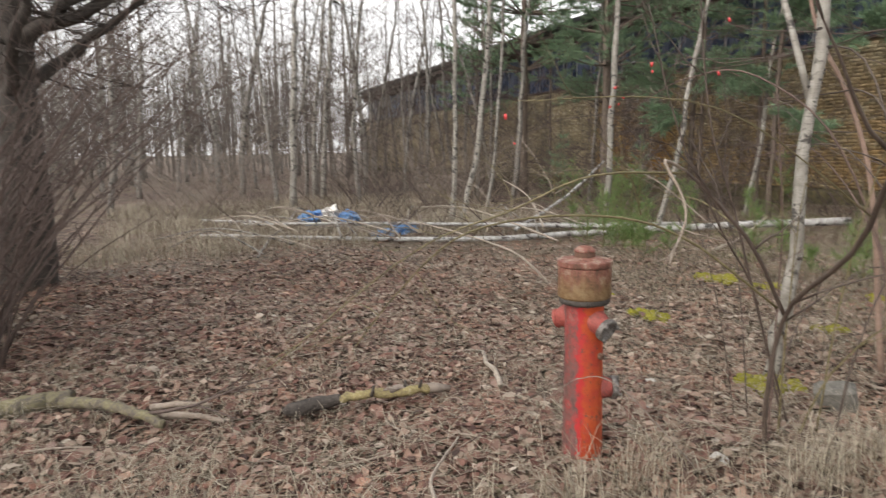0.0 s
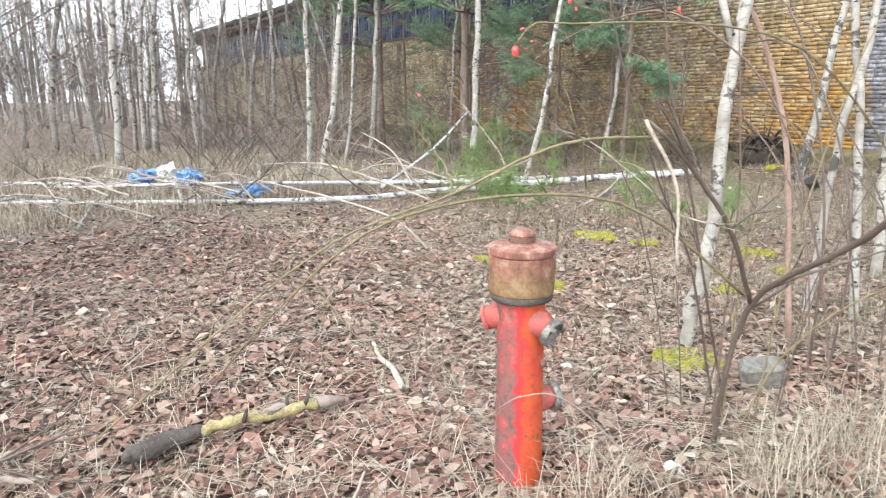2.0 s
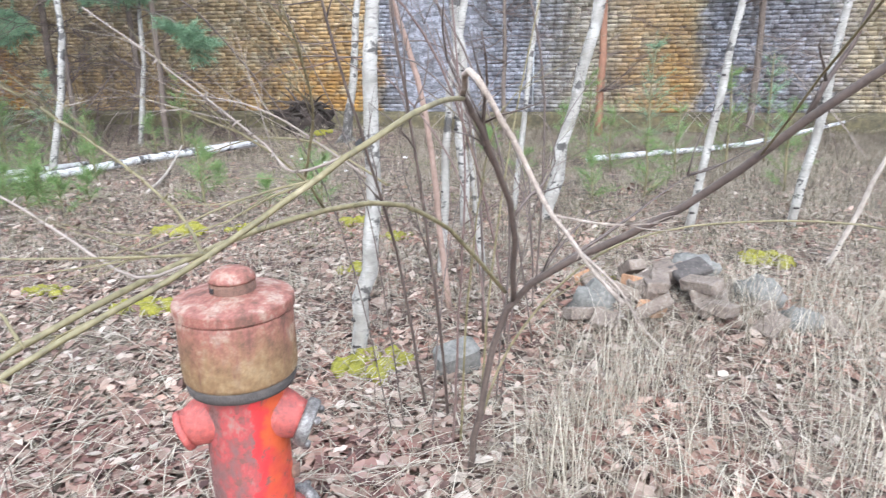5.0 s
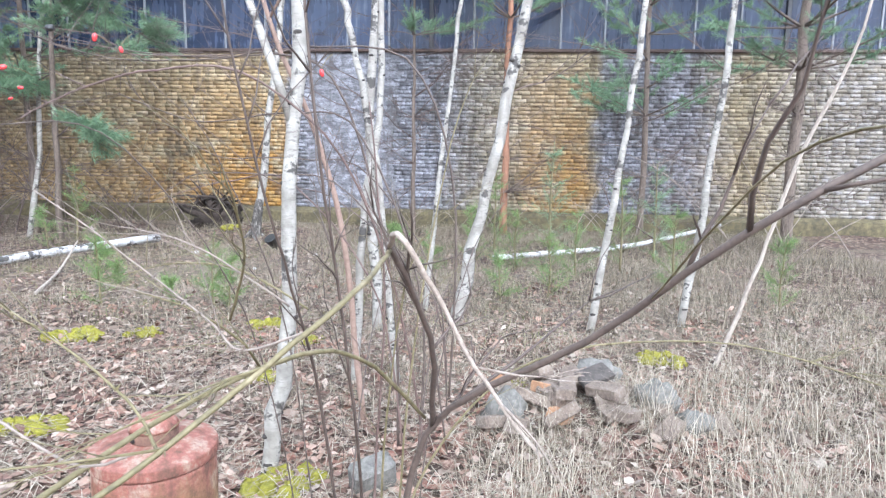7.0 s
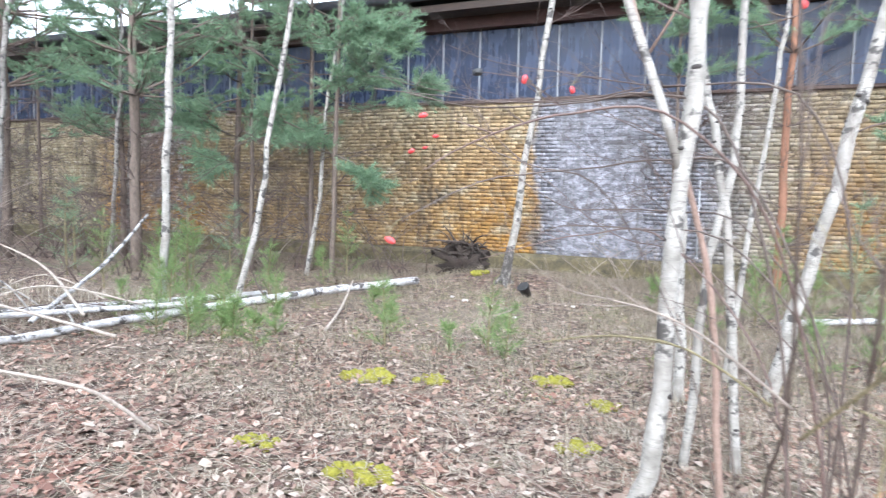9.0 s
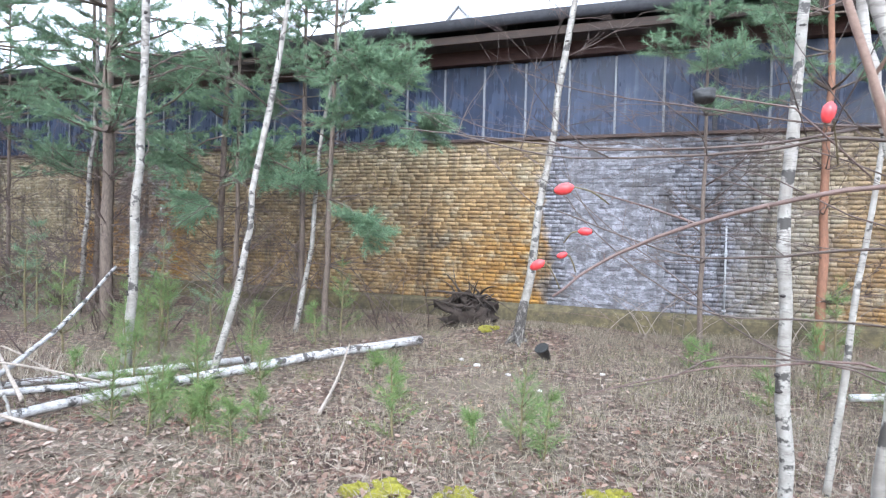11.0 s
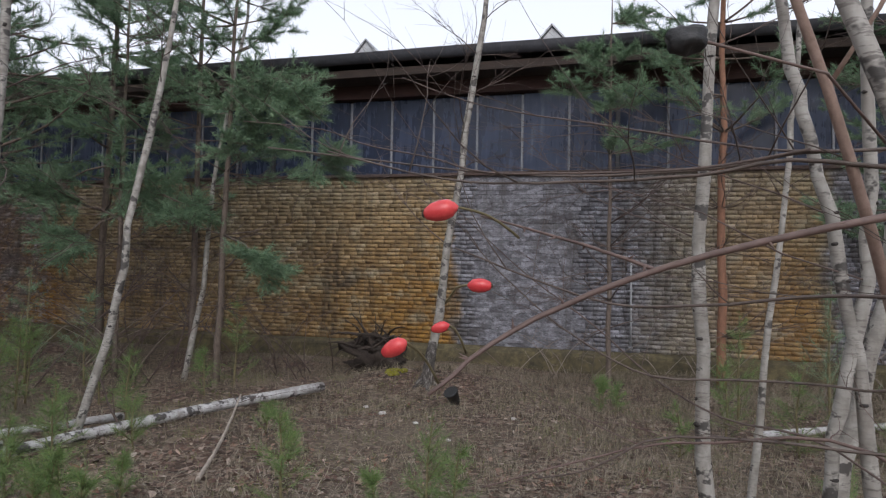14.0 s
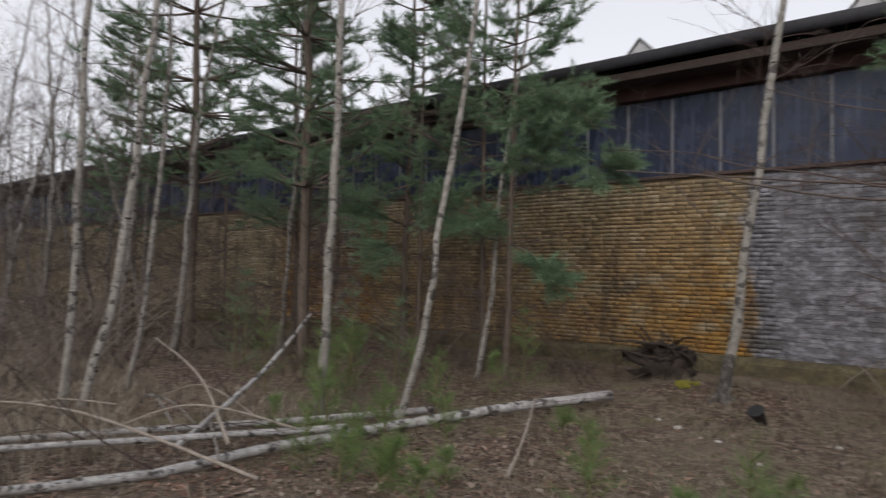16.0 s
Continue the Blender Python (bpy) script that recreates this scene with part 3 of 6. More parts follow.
WALL_Y, X0, X1 = 12.0, -46.0, 16.0
SILL, HEAD_Z = 3.5, 5.04
hall = thing("factory_hall", "long abandoned factory hall of stained grey and ochre brick", "building", at=(0, 0, 0))
wall = part("wall", Geo().box((X0, WALL_Y + 0.011, -0.3), (X1, WALL_Y + 0.4, SILL - 0.02)), M_JOINT, hall, "brick wall stained ochre and grey", smooth=False)
part("end_wall", Geo().box((X0 - 0.3, WALL_Y + 0.4, -0.3), (X0, 30, 5.6)), M_MORTAR, hall, smooth=False)
part("end_wall", Geo().box((X1, WALL_Y + 0.4, -0.3), (X1 + 0.3, 30, 5.6)), M_MORTAR, hall, smooth=False)
# unseen rear wall and floor, near-black to stand for an unlit hall
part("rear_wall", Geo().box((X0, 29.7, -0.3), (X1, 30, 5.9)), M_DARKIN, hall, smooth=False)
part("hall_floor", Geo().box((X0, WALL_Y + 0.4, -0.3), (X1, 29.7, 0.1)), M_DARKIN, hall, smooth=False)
# plinth with a sloped mossy ledge
pl = Geo()
o = len(pl.v)
prof = [(WALL_Y - 0.14, -0.3), (WALL_Y - 0.14, 0.24), (WALL_Y - 0.12, 0.28), (WALL_Y + 0.005, 0.34), (WALL_Y + 0.005, -0.3)]
for x in np.linspace(X0, X1, 90):
    for y, z in prof:
        pl.v.append((x, y + random.uniform(-0.012, 0.012), z + random.uniform(-0.012, 0.012)))
for i in range(89):
    for k in range(4):
        pl.f.append((i * 5 + k, (i + 1) * 5 + k, (i + 1) * 5 + k + 1, i * 5 + k + 1))
part("plinth", pl, M_PLINTH, hall, "projecting base course green with moss", smooth=False)
part("window_sill", Geo().bevel_box((X0, WALL_Y - 0.07, SILL - 0.02), (X1, WALL_Y + 0.4, SILL + 0.045), 0.012), M_SILL, hall, "thin rusty sill plate", smooth=False)

# window band: panes of dusty wired glass between pale bars
window = part("window_band", Geo().box((X0, WALL_Y + 0.16, SILL + 0.045), (X1, WALL_Y + 0.2, SILL + 0.09)), M_MULLION_DARK, hall, "strip of dark dusty wired-glass windows", smooth=False)
PITCH = 0.854
pane = Geo().box((0.022, 0, 0), (PITCH - 0.022, 0.012, HEAD_Z - SILL - 0.09)).mesh("pane", M_GLASS, False)
bar = Geo().bevel_box((-0.02, -0.02, 0), (0.02, 0.04, HEAD_Z - SILL - 0.09), 0.006).mesh("mullion", M_MULLION, False)
bar_dark = Geo().bevel_box((-0.04, -0.05, 0), (0.04, 0.06, HEAD_Z - SILL - 0.09), 0.008).mesh("mullion", M_MULLION_DARK, False)
for i in range(-49, 21):
    x = -5.06 + PITCH * i
    if x < X0 + 0.1 or x > X1 - 1:
        continue
    ob = new("pane", pane)
    ob.parent, ob.location = window, (x, WALL_Y + 0.1 + random.uniform(-0.003, 0.003), SILL + 0.07)
    ob.rotation_euler = (random.uniform(-0.006, 0.006), 0, random.uniform(-0.006, 0.006))
    ob = new("mullion", bar_dark if (i - 5) % 8 == 0 else bar)
    ob.parent, ob.location = window, (x, WALL_Y + 0.09, SILL + 0.045)
part("lintel_beam", Geo().box((X0, WALL_Y - 0.06, HEAD_Z), (X1, WALL_Y + 0.35, 5.30)), M_BEAM, hall, "dark red beam above the windows", smooth=False)
part("soffit", Geo().box((X0, WALL_Y - 0.62, 5.30), (X1, WALL_Y + 0.35, 5.34)), M_SOFFIT, hall, "dark boarded underside of the eaves", smooth=False)
part("fascia", Geo().bevel_box((X0, WALL_Y - 0.66, 5.27), (X1, WALL_Y - 0.62, 5.42), 0.008), M_FASCIA, hall, "rust-streaked brown fascia board", smooth=False)
gut = Geo()
for i, x in enumerate(np.linspace(X0, X1, 60)):
    for k in range(9):
        w = math.pi * k / 8
        gut.v.append((x, WALL_Y - 0.75 - 0.09 * math.cos(w), 5.68 - 0.19 * math.sin(w) + 0.006 * math.sin(x * 1.3)))
for i in range(59):
    for k in range(8):
        gut.f.append((i * 9 + k, i * 9 + k + 1, (i + 1) * 9 + k + 1, (i + 1) * 9 + k))
part("gutter", gut, M_GUTTER, hall, "dark half-round gutter along the eaves")
part("roof", Geo().box((X0 - 0.4, -0.2, 0), (X1 + 0.4, 9.4, 0.12), pose(0, WALL_Y - 0.55, 5.60, 6.5)), M_ROOF, hall, "low dark felt roof", smooth=False)
part("roof", Geo().box((X0 - 0.4, 0, 0), (X1 + 0.4, 9.4, 0.12), pose(0, WALL_Y + 8.75, 6.66, -6.5)), M_ROOF, hall, smooth=False)
for vx in (-6.35, -2.15, 3.5, -11.5):
    g = Geo()
    w, h = 0.28, 0.72
    for y in (13.8, 14.5):
        g.v += [(vx - w, y, 5.85), (vx + w, y, 5.85), (vx + w, y, 5.85 + h), (vx, y, 5.85 + h + 0.33), (vx - w, y, 5.85 + h)]
    g.f += [(0, 1, 2, 3, 4), (9, 8, 7, 6, 5)] + [(k, (k + 1) % 5 + 0, (k + 1) % 5 + 5, k + 5) for k in range(5)]
    vent = part("roof_vent", g, M_VENT, hall, "small gabled light grey roof vent", smooth=False)
    part("vent_cap", Geo().box((-0.02, -0.06, 0), (0.5, 0.76, 0.03), pose(vx, 13.8, 6.92, 0, 49, 0)).box((-0.5, -0.06, 0), (0.02, 0.76, 0.03), pose(vx, 13.8, 6.92, 0, -49, 0)), M_ZINC, vent, smooth=False)
conduit = part("wall_pipe", Geo().tube([(-0.54, WALL_Y - 0.05, 0.38), (-0.545, WALL_Y - 0.05, 1.9)], [0.017, 0.017], 8), M_ZINC, hall, "thin grey conduit on the wall")
for z in (0.42, 0.86, 1.4):
    part("bracket", Geo().bevel_box((-0.575, WALL_Y - 0.075, z), (-0.505, WALL_Y + 0.0, z + 0.03), 0.004), M_ZINC, conduit, smooth=False)

# ---------------------------------------------------------------- trees


def birch(trunk, r, seed, height=7.0, bark=None, label="", twigs=14, low=1.6, split=True, group="birch trees"):
    """A slim birch: trunk through the given points, carried on upward, black scars, thin branches."""
    rng = random.Random(seed)
    base = Vector(trunk[0])
    pts = [Vector(q) - base for q in trunk]
    d = (pts[-1] - pts[-2]).normalized()
    d = (d + Vector((0, 0, 0.6))).normalized()
    while pts[-1].z < height:
        d = (d + Vector((rng.uniform(-0.05, 0.05), rng.uniform(-0.05, 0.05), 0.05))).normalized()
        pts.append(pts[-1] + d * 1.3)
    pts[0] = pts[0] - Vector((0, 0, 0.12))
    line = wander(pts, 26, r * 0.42, rng)
    top = line[-1].z
    rad = [r * (1.18 if i == 0 else 1.0) * rng.uniform(0.9, 1.1) * max(0.12, 1 - 0.85 * max(0, q.z) / top) for i, q in enumerate(line)]
    tree = thing("birch_tree", label or "slim white-barked birch, leafless, on leaf litter", "tree", group, at=base)
    tr = part("trunk", Geo().tube(line, rad, 10), bark or M_BIRCH, tree)
    scars = Geo()
    for i in range(int(height * 3)):
        k = rng.randint(1, len(line) - 4)
        w = rng.uniform(0, 2 * math.pi)
        q = line[k].lerp(line[k + 1], rng.random())
        u = Vector((math.cos(w), math.sin(w), 0))
        scars.blob(tuple(q + u * rad[k] * 0.85), (rad[k] * 0.45 * abs(u.y) + rad[k] * 0.2, rad[k] * 0.45 * abs(u.x) + rad[k] * 0.2, rad[k] * 0.32), i, 0.3, 6)
    part("bark_scar", scars, M_SCAR, tr, "black branch scars", kind="stuff")
    br = Geo()
    for i in range(twigs):
        z = low + (top - low) * (i + rng.random()) / twigs
        k = min(range(len(line)), key=lambda j: abs(line[j].z - z))
        w = rng.uniform(0, 2 * math.pi)
        way = Vector((math.cos(w), math.sin(w), rng.uniform(0.3, 0.9)))
        branchlet(br, line[k], way, rng.uniform(0.6, 1.5) * (1.2 - 0.6 * z / top), max(0.0035, rad[k] * 0.2), rng, 2, 0.03, 5)
        if split:
            part("branch", br, M_TWIG, tree)
            br = Geo()
    if not split:
        part("crown", br, M_TWIG, tree, "thin dark bare twigs", kind="stuff")
    return tree


first_birch = birch([(-0.37, 1.60, 0), (-0.34, 1.60, 0.25), (-0.27, 1.61, 0.7), (-0.245, 1.61, 1.5), (-0.20, 1.62, 2.3)], 0.037, 1, 8, twigs=16, low=1.9)
fork_limb = Geo().tube([(-0.245, 1.61, 1.58), (-0.325, 1.6, 1.83), (-0.465, 1.6, 2.216), (-0.62, 1.6, 2.9)], [0.02, 0.018, 0.016, 0.009], 9)
part("limb", fork_limb, M_BIRCH, first_birch).location = (0.37, -1.60, 0)
birch([(-0.32, 4.0, 0), (-0.36, 4.0, 0.8), (-0.38, 4.0, 1.7), (-0.35, 4.0, 2.8)], 0.042, 2, 8)
birch([(-0.22, 2.65, 0), (-0.16, 2.65, 0.98), (-0.11, 2.65, 1.38), (-0.05, 2.65, 1.82), (-0.06, 2.65, 2.54)], 0.026, 3, 6, label="slim birch stem with grey-pink bark", twigs=10)
birch([(0.05, 2.7, 0), (-0.04, 2.67, 0.99), (-0.12, 2.65, 1.64), (-0.22, 2.65, 2.13), (-0.29, 2.65, 2.5)], 0.027, 33, 6, label="slim birch stem crossing its neighbour", twigs=8)
birch([(0.30, 4.45, 0), (0.42, 4.45, 0.6), (0.63, 4.45, 1.5), (0.82, 4.45, 2.6), (0.95, 4.45, 3.4)], 0.058, 4, 9, label="stout white birch leaning, with black scars")
birch([(-0.03, 4.75, 0), (0.1, 4.76, 1.2), (0.22, 4.78, 2.4), (0.3, 4.8, 3.2)], 0.026, 5, 7, twigs=9)
birch([(1.44, 4.25, 0), (1.58, 4.23, 1.0), (1.70, 4.2, 2.1), (1.76, 4.2, 3.0)], 0.034, 6, 8)
birch([(2.26, 4.45, 0), (2.35, 4.43, 0.9), (2.45, 4.4, 2.0), (2.51, 4.4, 3.0)], 0.034, 7, 8)
birch([(2.2, 3.44, 0), (2.45, 3.36, 0.8), (2.62, 3.3, 1.5), (2.85, 3.2, 2.2)], 0.016, 8, 4.5, bark=M_DEAD, label="thin bleached sapling, leaning", twigs=8)
birch([(-6.72, 5.12, 0), (-6.66, 5.14, 1.35), (-6.6, 5.17, 2.7), (-6.58, 5.2, 4.2)], 0.058, 9, 11, twigs=22, low=2.2)
birch([(-5.72, 5.3, 0), (-5.45, 5.45, 1.05), (-5.32, 5.55, 2.25), (-5.12, 5.72, 3.8)], 0.042, 10, 10, twigs=20, low=2.0)
birch([(-7.0, 8.6, 0), (-6.75, 8.7, 1.5), (-6.66, 8.75, 3.2), (-6.4, 8.95, 5.2)], 0.045, 11, 9, twigs=16, low=2.5)
wall_birch = birch([(-3.42, 9.2, 0), (-3.2, 9.24, 1.4), (-2.95, 9.3, 3.4), (-2.68, 9.36, 5.4)], 0.07, 12, 10, label="white birch with a black cracked foot, leaning by the wall", twigs=24, low=2.2)
foot = Geo().tube([(0, 0, -0.08), (0.01, 0, 0.05), (0.035, 0.003, 0.22), (0.075, 0.01, 0.5), (0.10, 0.015, 0.68)], [0.135, 0.105, 0.084, 0.076, 0.06], 12)
for w in (0.3, 1.5, 2.9, 4.0, 5.2):
    foot.tube([(0.05 * math.cos(w), 0.05 * math.sin(w), 0.14), (0.15 * math.cos(w), 0.15 * math.sin(w), 0.04), (0.3 * math.cos(w), 0.3 * math.sin(w), -0.03)], [0.05, 0.035, 0.015], 7)
part("foot", foot, M_CRACKED, wall_birch, "black cracked bark at the foot")
birch([(-9.05, 3.44, 0), (-8.95, 3.74, 1.2), (-8.86, 3.97, 3.2), (-8.8, 4.1, 5.0)], 0.062, 13, 11, twigs=20, low=2.4)
birch([(-9.1, 3.28, 0), (-9.02, 3.36, 1.5), (-9.02, 3.38, 3.4), (-9.0, 3.4, 4.8)], 0.055, 14, 10, twigs=18, low=2.4)
birch([(-10.05, 4.5, 0), (-9.98, 4.7, 1.4), (-9.94, 4.82, 3.1), (-9.9, 4.88, 4.4)], 0.042, 15, 10, bark=M_BIRCH_FAR, twigs=18, low=2.2)
birch([(-13.6, 1.0, 0), (-13.6, 1.08, 1.8), (-13.55, 1.2, 3.6)], 0.085, 17, 11, twigs=18, low=2.4)
birch([(-16.9, 2.45, 0), (-16.9, 2.6, 2.3), (-16.85, 2.8, 4.0)], 0.085, 18, 11, twigs=16)
birch([(-17.2, 2.25, 0), (-17.3, 2.4, 2.6), (-17.2, 2.6, 4.0)], 0.07, 19, 10, twigs=14)


def fork_stem(pts, radii, mat, name, label, category, seed, group="", side=()):
    rng = random.Random(seed)
    base = Vector(pts[0])
    t = thing(name, label, category, group, at=base)
    line = wander([Vector(q) - base for q in pts], 16, radii[0] * 0.3, rng)
    part("stem", Geo().tube(line, [radii[0] + (radii[1] - radii[0]) * i / 16 for i in range(17)], 9), mat, t)
    g = Geo()
    for k, way, ln in side:
        branchlet(g, line[k], Vector(way), ln, radii[1] * 0.9, rng, 1, 0.0, 3)
        part("branch", g, mat, t)
        g = Geo()
    return t


fork_stem([(-0.02, 2.06, -0.05), (-0.07, 2.03, 0.5), (-0.10, 2.0, 0.9), (-0.16, 1.98, 1.25), (-0.25, 1.93, 1.6), (-0.36, 1.83, 1.9), (-0.47, 1.81, 2.24), (-0.62, 1.8, 2.9), (-0.7, 1.8, 3.6)], (0.017, 0.008), M_DEAD_ORANGE, "dead_sapling", "dead standing sapling with peeled orange-brown wood", "tree", 31,
          side=((11, (0.4, -0.2, 0.9), 0.9), (13, (-0.5, 0.1, 0.8), 0.8)))


def needles(centres, dirs, count, length, width, rng):
    """Needle blades standing out from every shoot: thin triangles."""
    n = len(centres) * count
    c = np.repeat(np.asarray(centres), count, 0)
    d = np.repeat(np.asarray(dirs), count, 0)
    r = rng.normal(size=(n, 3))
    w = d * 0.75 + r * 0.55
    w /= np.linalg.norm(w, axis=1, keepdims=True)
    c = c + d * rng.uniform(-0.5, 0.5, (n, 1)) * length * 1.2
    s = np.cross(w, rng.normal(size=(n, 3)))
    s /= np.linalg.norm(s, axis=1, keepdims=True) + 1e-9
    ln = length * rng.uniform(0.7, 1.2, (n, 1))
    v = np.stack([c - s * width, c + s * width, c + w * ln], 1).reshape(-1, 3)
    return v, np.arange(3 * n).reshape(-1, 3)


def pine(at, height, r, seed, crown_from, spread, bark=None, label="", density=1.0, lean=(0, 0), clumps_at=()):
    rng, nrng = random.Random(seed), np.random.default_rng(seed)
    tree = thing("pine_tree", label or "young pine with blue-green needle clumps", "tree", "pine trees", at=at)
    line = wander([(0, 0, -0.1), (lean[0] * 0.3, lean[1] * 0.3, height * 0.35), (lean[0] * 0.7, lean[1] * 0.7, height * 0.7), (lean[0], lean[1], height)], 18, r * 0.3, rng)
    part("trunk", Geo().tube(line, [r * (1 - 0.85 * i / 18) for i in range(19)], 9), bark or M_PINE_BARK, tree)
    cs, ds = [], []

    def limb(start, way, ln, steps=5, thick=1.0, bare=1):
        g, q, pts = Geo(), start.copy(), [start.copy()]
        for s in range(steps):
            way = (way + Vector((rng.uniform(-0.15, 0.15), rng.uniform(-0.15, 0.15), 0.06))).normalized()
            q = q + way * ln / steps
            pts.append(q.copy())
            if s >= bare:
                for a in range(rng.randint(3, 5)):
                    side = (way + Vector((rng.uniform(-1, 1), rng.uniform(-1, 1), rng.uniform(-0.3, 0.6)))).normalized()
                    e = q + side * rng.uniform(0.1, 0.32)
                    g.tube([q, e], [0.004, 0.003], 3)
                    for b in (0.4, 0.7, 1.0):
                        cs.append(tuple(q.lerp(e, b)))
                        ds.append(tuple(side))
        g.tube(pts, [max(0.004, r * 0.26 * thick) * (1 - 0.8 * s / steps) for s in range(steps + 1)], 4)
        part("limb", g, M_PINE_BARK, tree)

    tiers = int((height - crown_from) / 0.42 * density) + 1
    for i in range(tiers):
        z = crown_from + (height - crown_from) * i / tiers
        k = min(range(len(line)), key=lambda j: abs(line[j].z - z))
        for j in range(rng.randint(3, 5)):
            w = rng.uniform(0, 2 * math.pi)
            ln = spread * rng.uniform(0.55, 1.1) * (1.0 - 0.7 * (z - crown_from) / (height - crown_from + 0.01))
            limb(line[k], Vector((math.cos(w), math.sin(w), rng.uniform(-0.15, 0.35))), ln)
    for i in range(int(crown_from * 8)):
        z = rng.uniform(0.6, crown_from)
        k = min(range(len(line)), key=lambda j: abs(line[j].z - z))
        w = rng.uniform(0, 2 * math.pi)
        g = Geo()
        branchlet(g, line[k], Vector((math.cos(w), math.sin(w), rng.uniform(-0.2, 0.5))), rng.uniform(0.5, 1.5), 0.011, rng, 2, 0.02, 4)
        part("dead_branch", g, M_TWIG, tree)
    for q, s in clumps_at:
        start = line[min(range(len(line)), key=lambda j: abs(line[j].z - q[2] - 0.3))]
        way = Vector(q) - Vector(at) - start
        for j in range(7):
            limb(start.lerp(start + way, 0.7), way.normalized() + Vector((rng.uniform(-0.9, 0.9), rng.uniform(-0.9, 0.9), rng.uniform(-0.6, 0.6))), s, 4, 0.6, 0)
        g = Geo().tube([start, start + way * 0.5 + Vector((0, 0, 0.1)), start + way], [0.02, 0.014, 0.006], 5)
        part("limb", g, M_PINE_BARK, tree)
    v, f = needles(cs, ds, 26, 0.10, 0.0035, nrng)
    crown = new("crown", raw_mesh("crown", v, f, M_NEEDLE))
    crown.parent = tree
    return tree


p1 = pine((-7.5, 9.45, 0), 8.5, 0.06, 41, 2.7, 2.1, density=0.7, label="pine with blue-green needle clumps before the hall")
p2 = pine((-9.25, 9.35, 0), 9.0, 0.075, 42, 2.3, 2.0, lean=(0.1, 0.1), density=0.85)
p3 = pine((-9.9, 7.45, 0), 11.0, 0.11, 43, 3.0, 2.4, label="tall dark pine with drooping lower limbs", density=1.25)
p4 = pine((-6.35, 8.5, 0), 7.5, 0.055, 44, 3.9, 1.5, lean=(0.1, 0.1), label="slim pine with full needle clumps by the hall", clumps_at=(((-4.93, 7.9, 3.75), 0.55), ((-5.3, 7.9, 4.1), 0.6), ((-5.25, 7.95, 1.65), 0.40), ((-5.6, 8.1, 3.4), 0.6), ((-4.3, 8.6, 3.1), 0.4)))
p7 = pine((-8.3, 8.7, 0), 7.0, 0.05, 47, 2.4, 1.5, density=0.7, label="young pine with loose needle clumps", clumps_at=(((-7.6, 8.3, 2.8), 0.6), ((-8.6, 8.2, 2.0), 0.55), ((-9.3, 8.3, 2.8), 0.6), ((-6.4, 8.3, 2.4), 0.4)))
p5 = pine((0.75, 10.8, 0), 9.5, 0.075, 45, 4.0, 1.7, bark=M_PINE_RED, label="pine with orange upper bark against the windows")
p6 = pine((-0.9, 10.4, 0), 6.0, 0.045, 46, 3.6, 1.1, label="thin pine before the dark windows", density=0.8)
for i, (x, y, s, a) in enumerate(((-11.2, 8.6, 0.9, 80), (-12.8, 9.6, 1.0, 200), (-13.5, 7.4, 1.1, 310), (-16.0, 9.8, 0.9, 20), (3.2, 10.6, 0.85, 120), (5.2, 9.4, 0.9, 250), (-18.5, 8.6, 1.05, 140), (-22, 10, 1.0, 60))):
    c = copy_thing((p1, p2, p3)[i % 3], pose(x, y, 0, 0, 0, a) @ Matrix.Scale(s, 4))


def sapling(at, height, seed, label="knee-high pine seedling, bright green"):
    rng, nrng = random.Random(seed), np.random.default_rng(seed)
    t = thing("pine_sapling", label, "sapling", "pine seedlings", at=(at[0], at[1], float(ground_z(at[0], at[1]))))
    stem = wander([(0, 0, -0.05), (rng.uniform(-0.03, 0.03), rng.uniform(-0.03, 0.03), height * 0.5), (rng.uniform(-0.05, 0.05), 0, height)], 8, 0.004, rng)
    g = Geo().tube(stem, [0.010 * (1 - 0.08 * i) * (0.5 + height) for i in range(9)], 6)
    cs, ds = [], []
    for i in range(int(9 + height * 17)):
        u = rng.uniform(0.15, 0.98)
        q = stem[int(u * 8)]
        w = rng.uniform(0, 2 * math.pi)
        d = Vector((math.cos(w), math.sin(w), rng.uniform(0.3, 1.1))).normalized()
        ln = (0.08 + 0.42 * height * rng.uniform(0.5, 1.0)) * (1.12 - u)
        e = q + d * ln
        g.tube([q, e], [0.004, 0.0025], 3)
        for b in np.linspace(0.25, 1.0, 6):
            cs.append(tuple(q.lerp(e, b)))
            ds.append(tuple(d))
    for b in np.linspace(0.5, 1.0, 6):
        cs.append(tuple(stem[int(b * 8)]))
        ds.append((0, 0, 1))
    part("stem", g, M_CANE, t)
    v, f = needles(cs, ds, 13, 0.085, 0.0013, nrng)
    ob = new("foliage", raw_mesh("foliage", v, f, M_NEEDLE_Y if height < 1.3 else M_NEEDLE))
    ob.parent = t
    return t


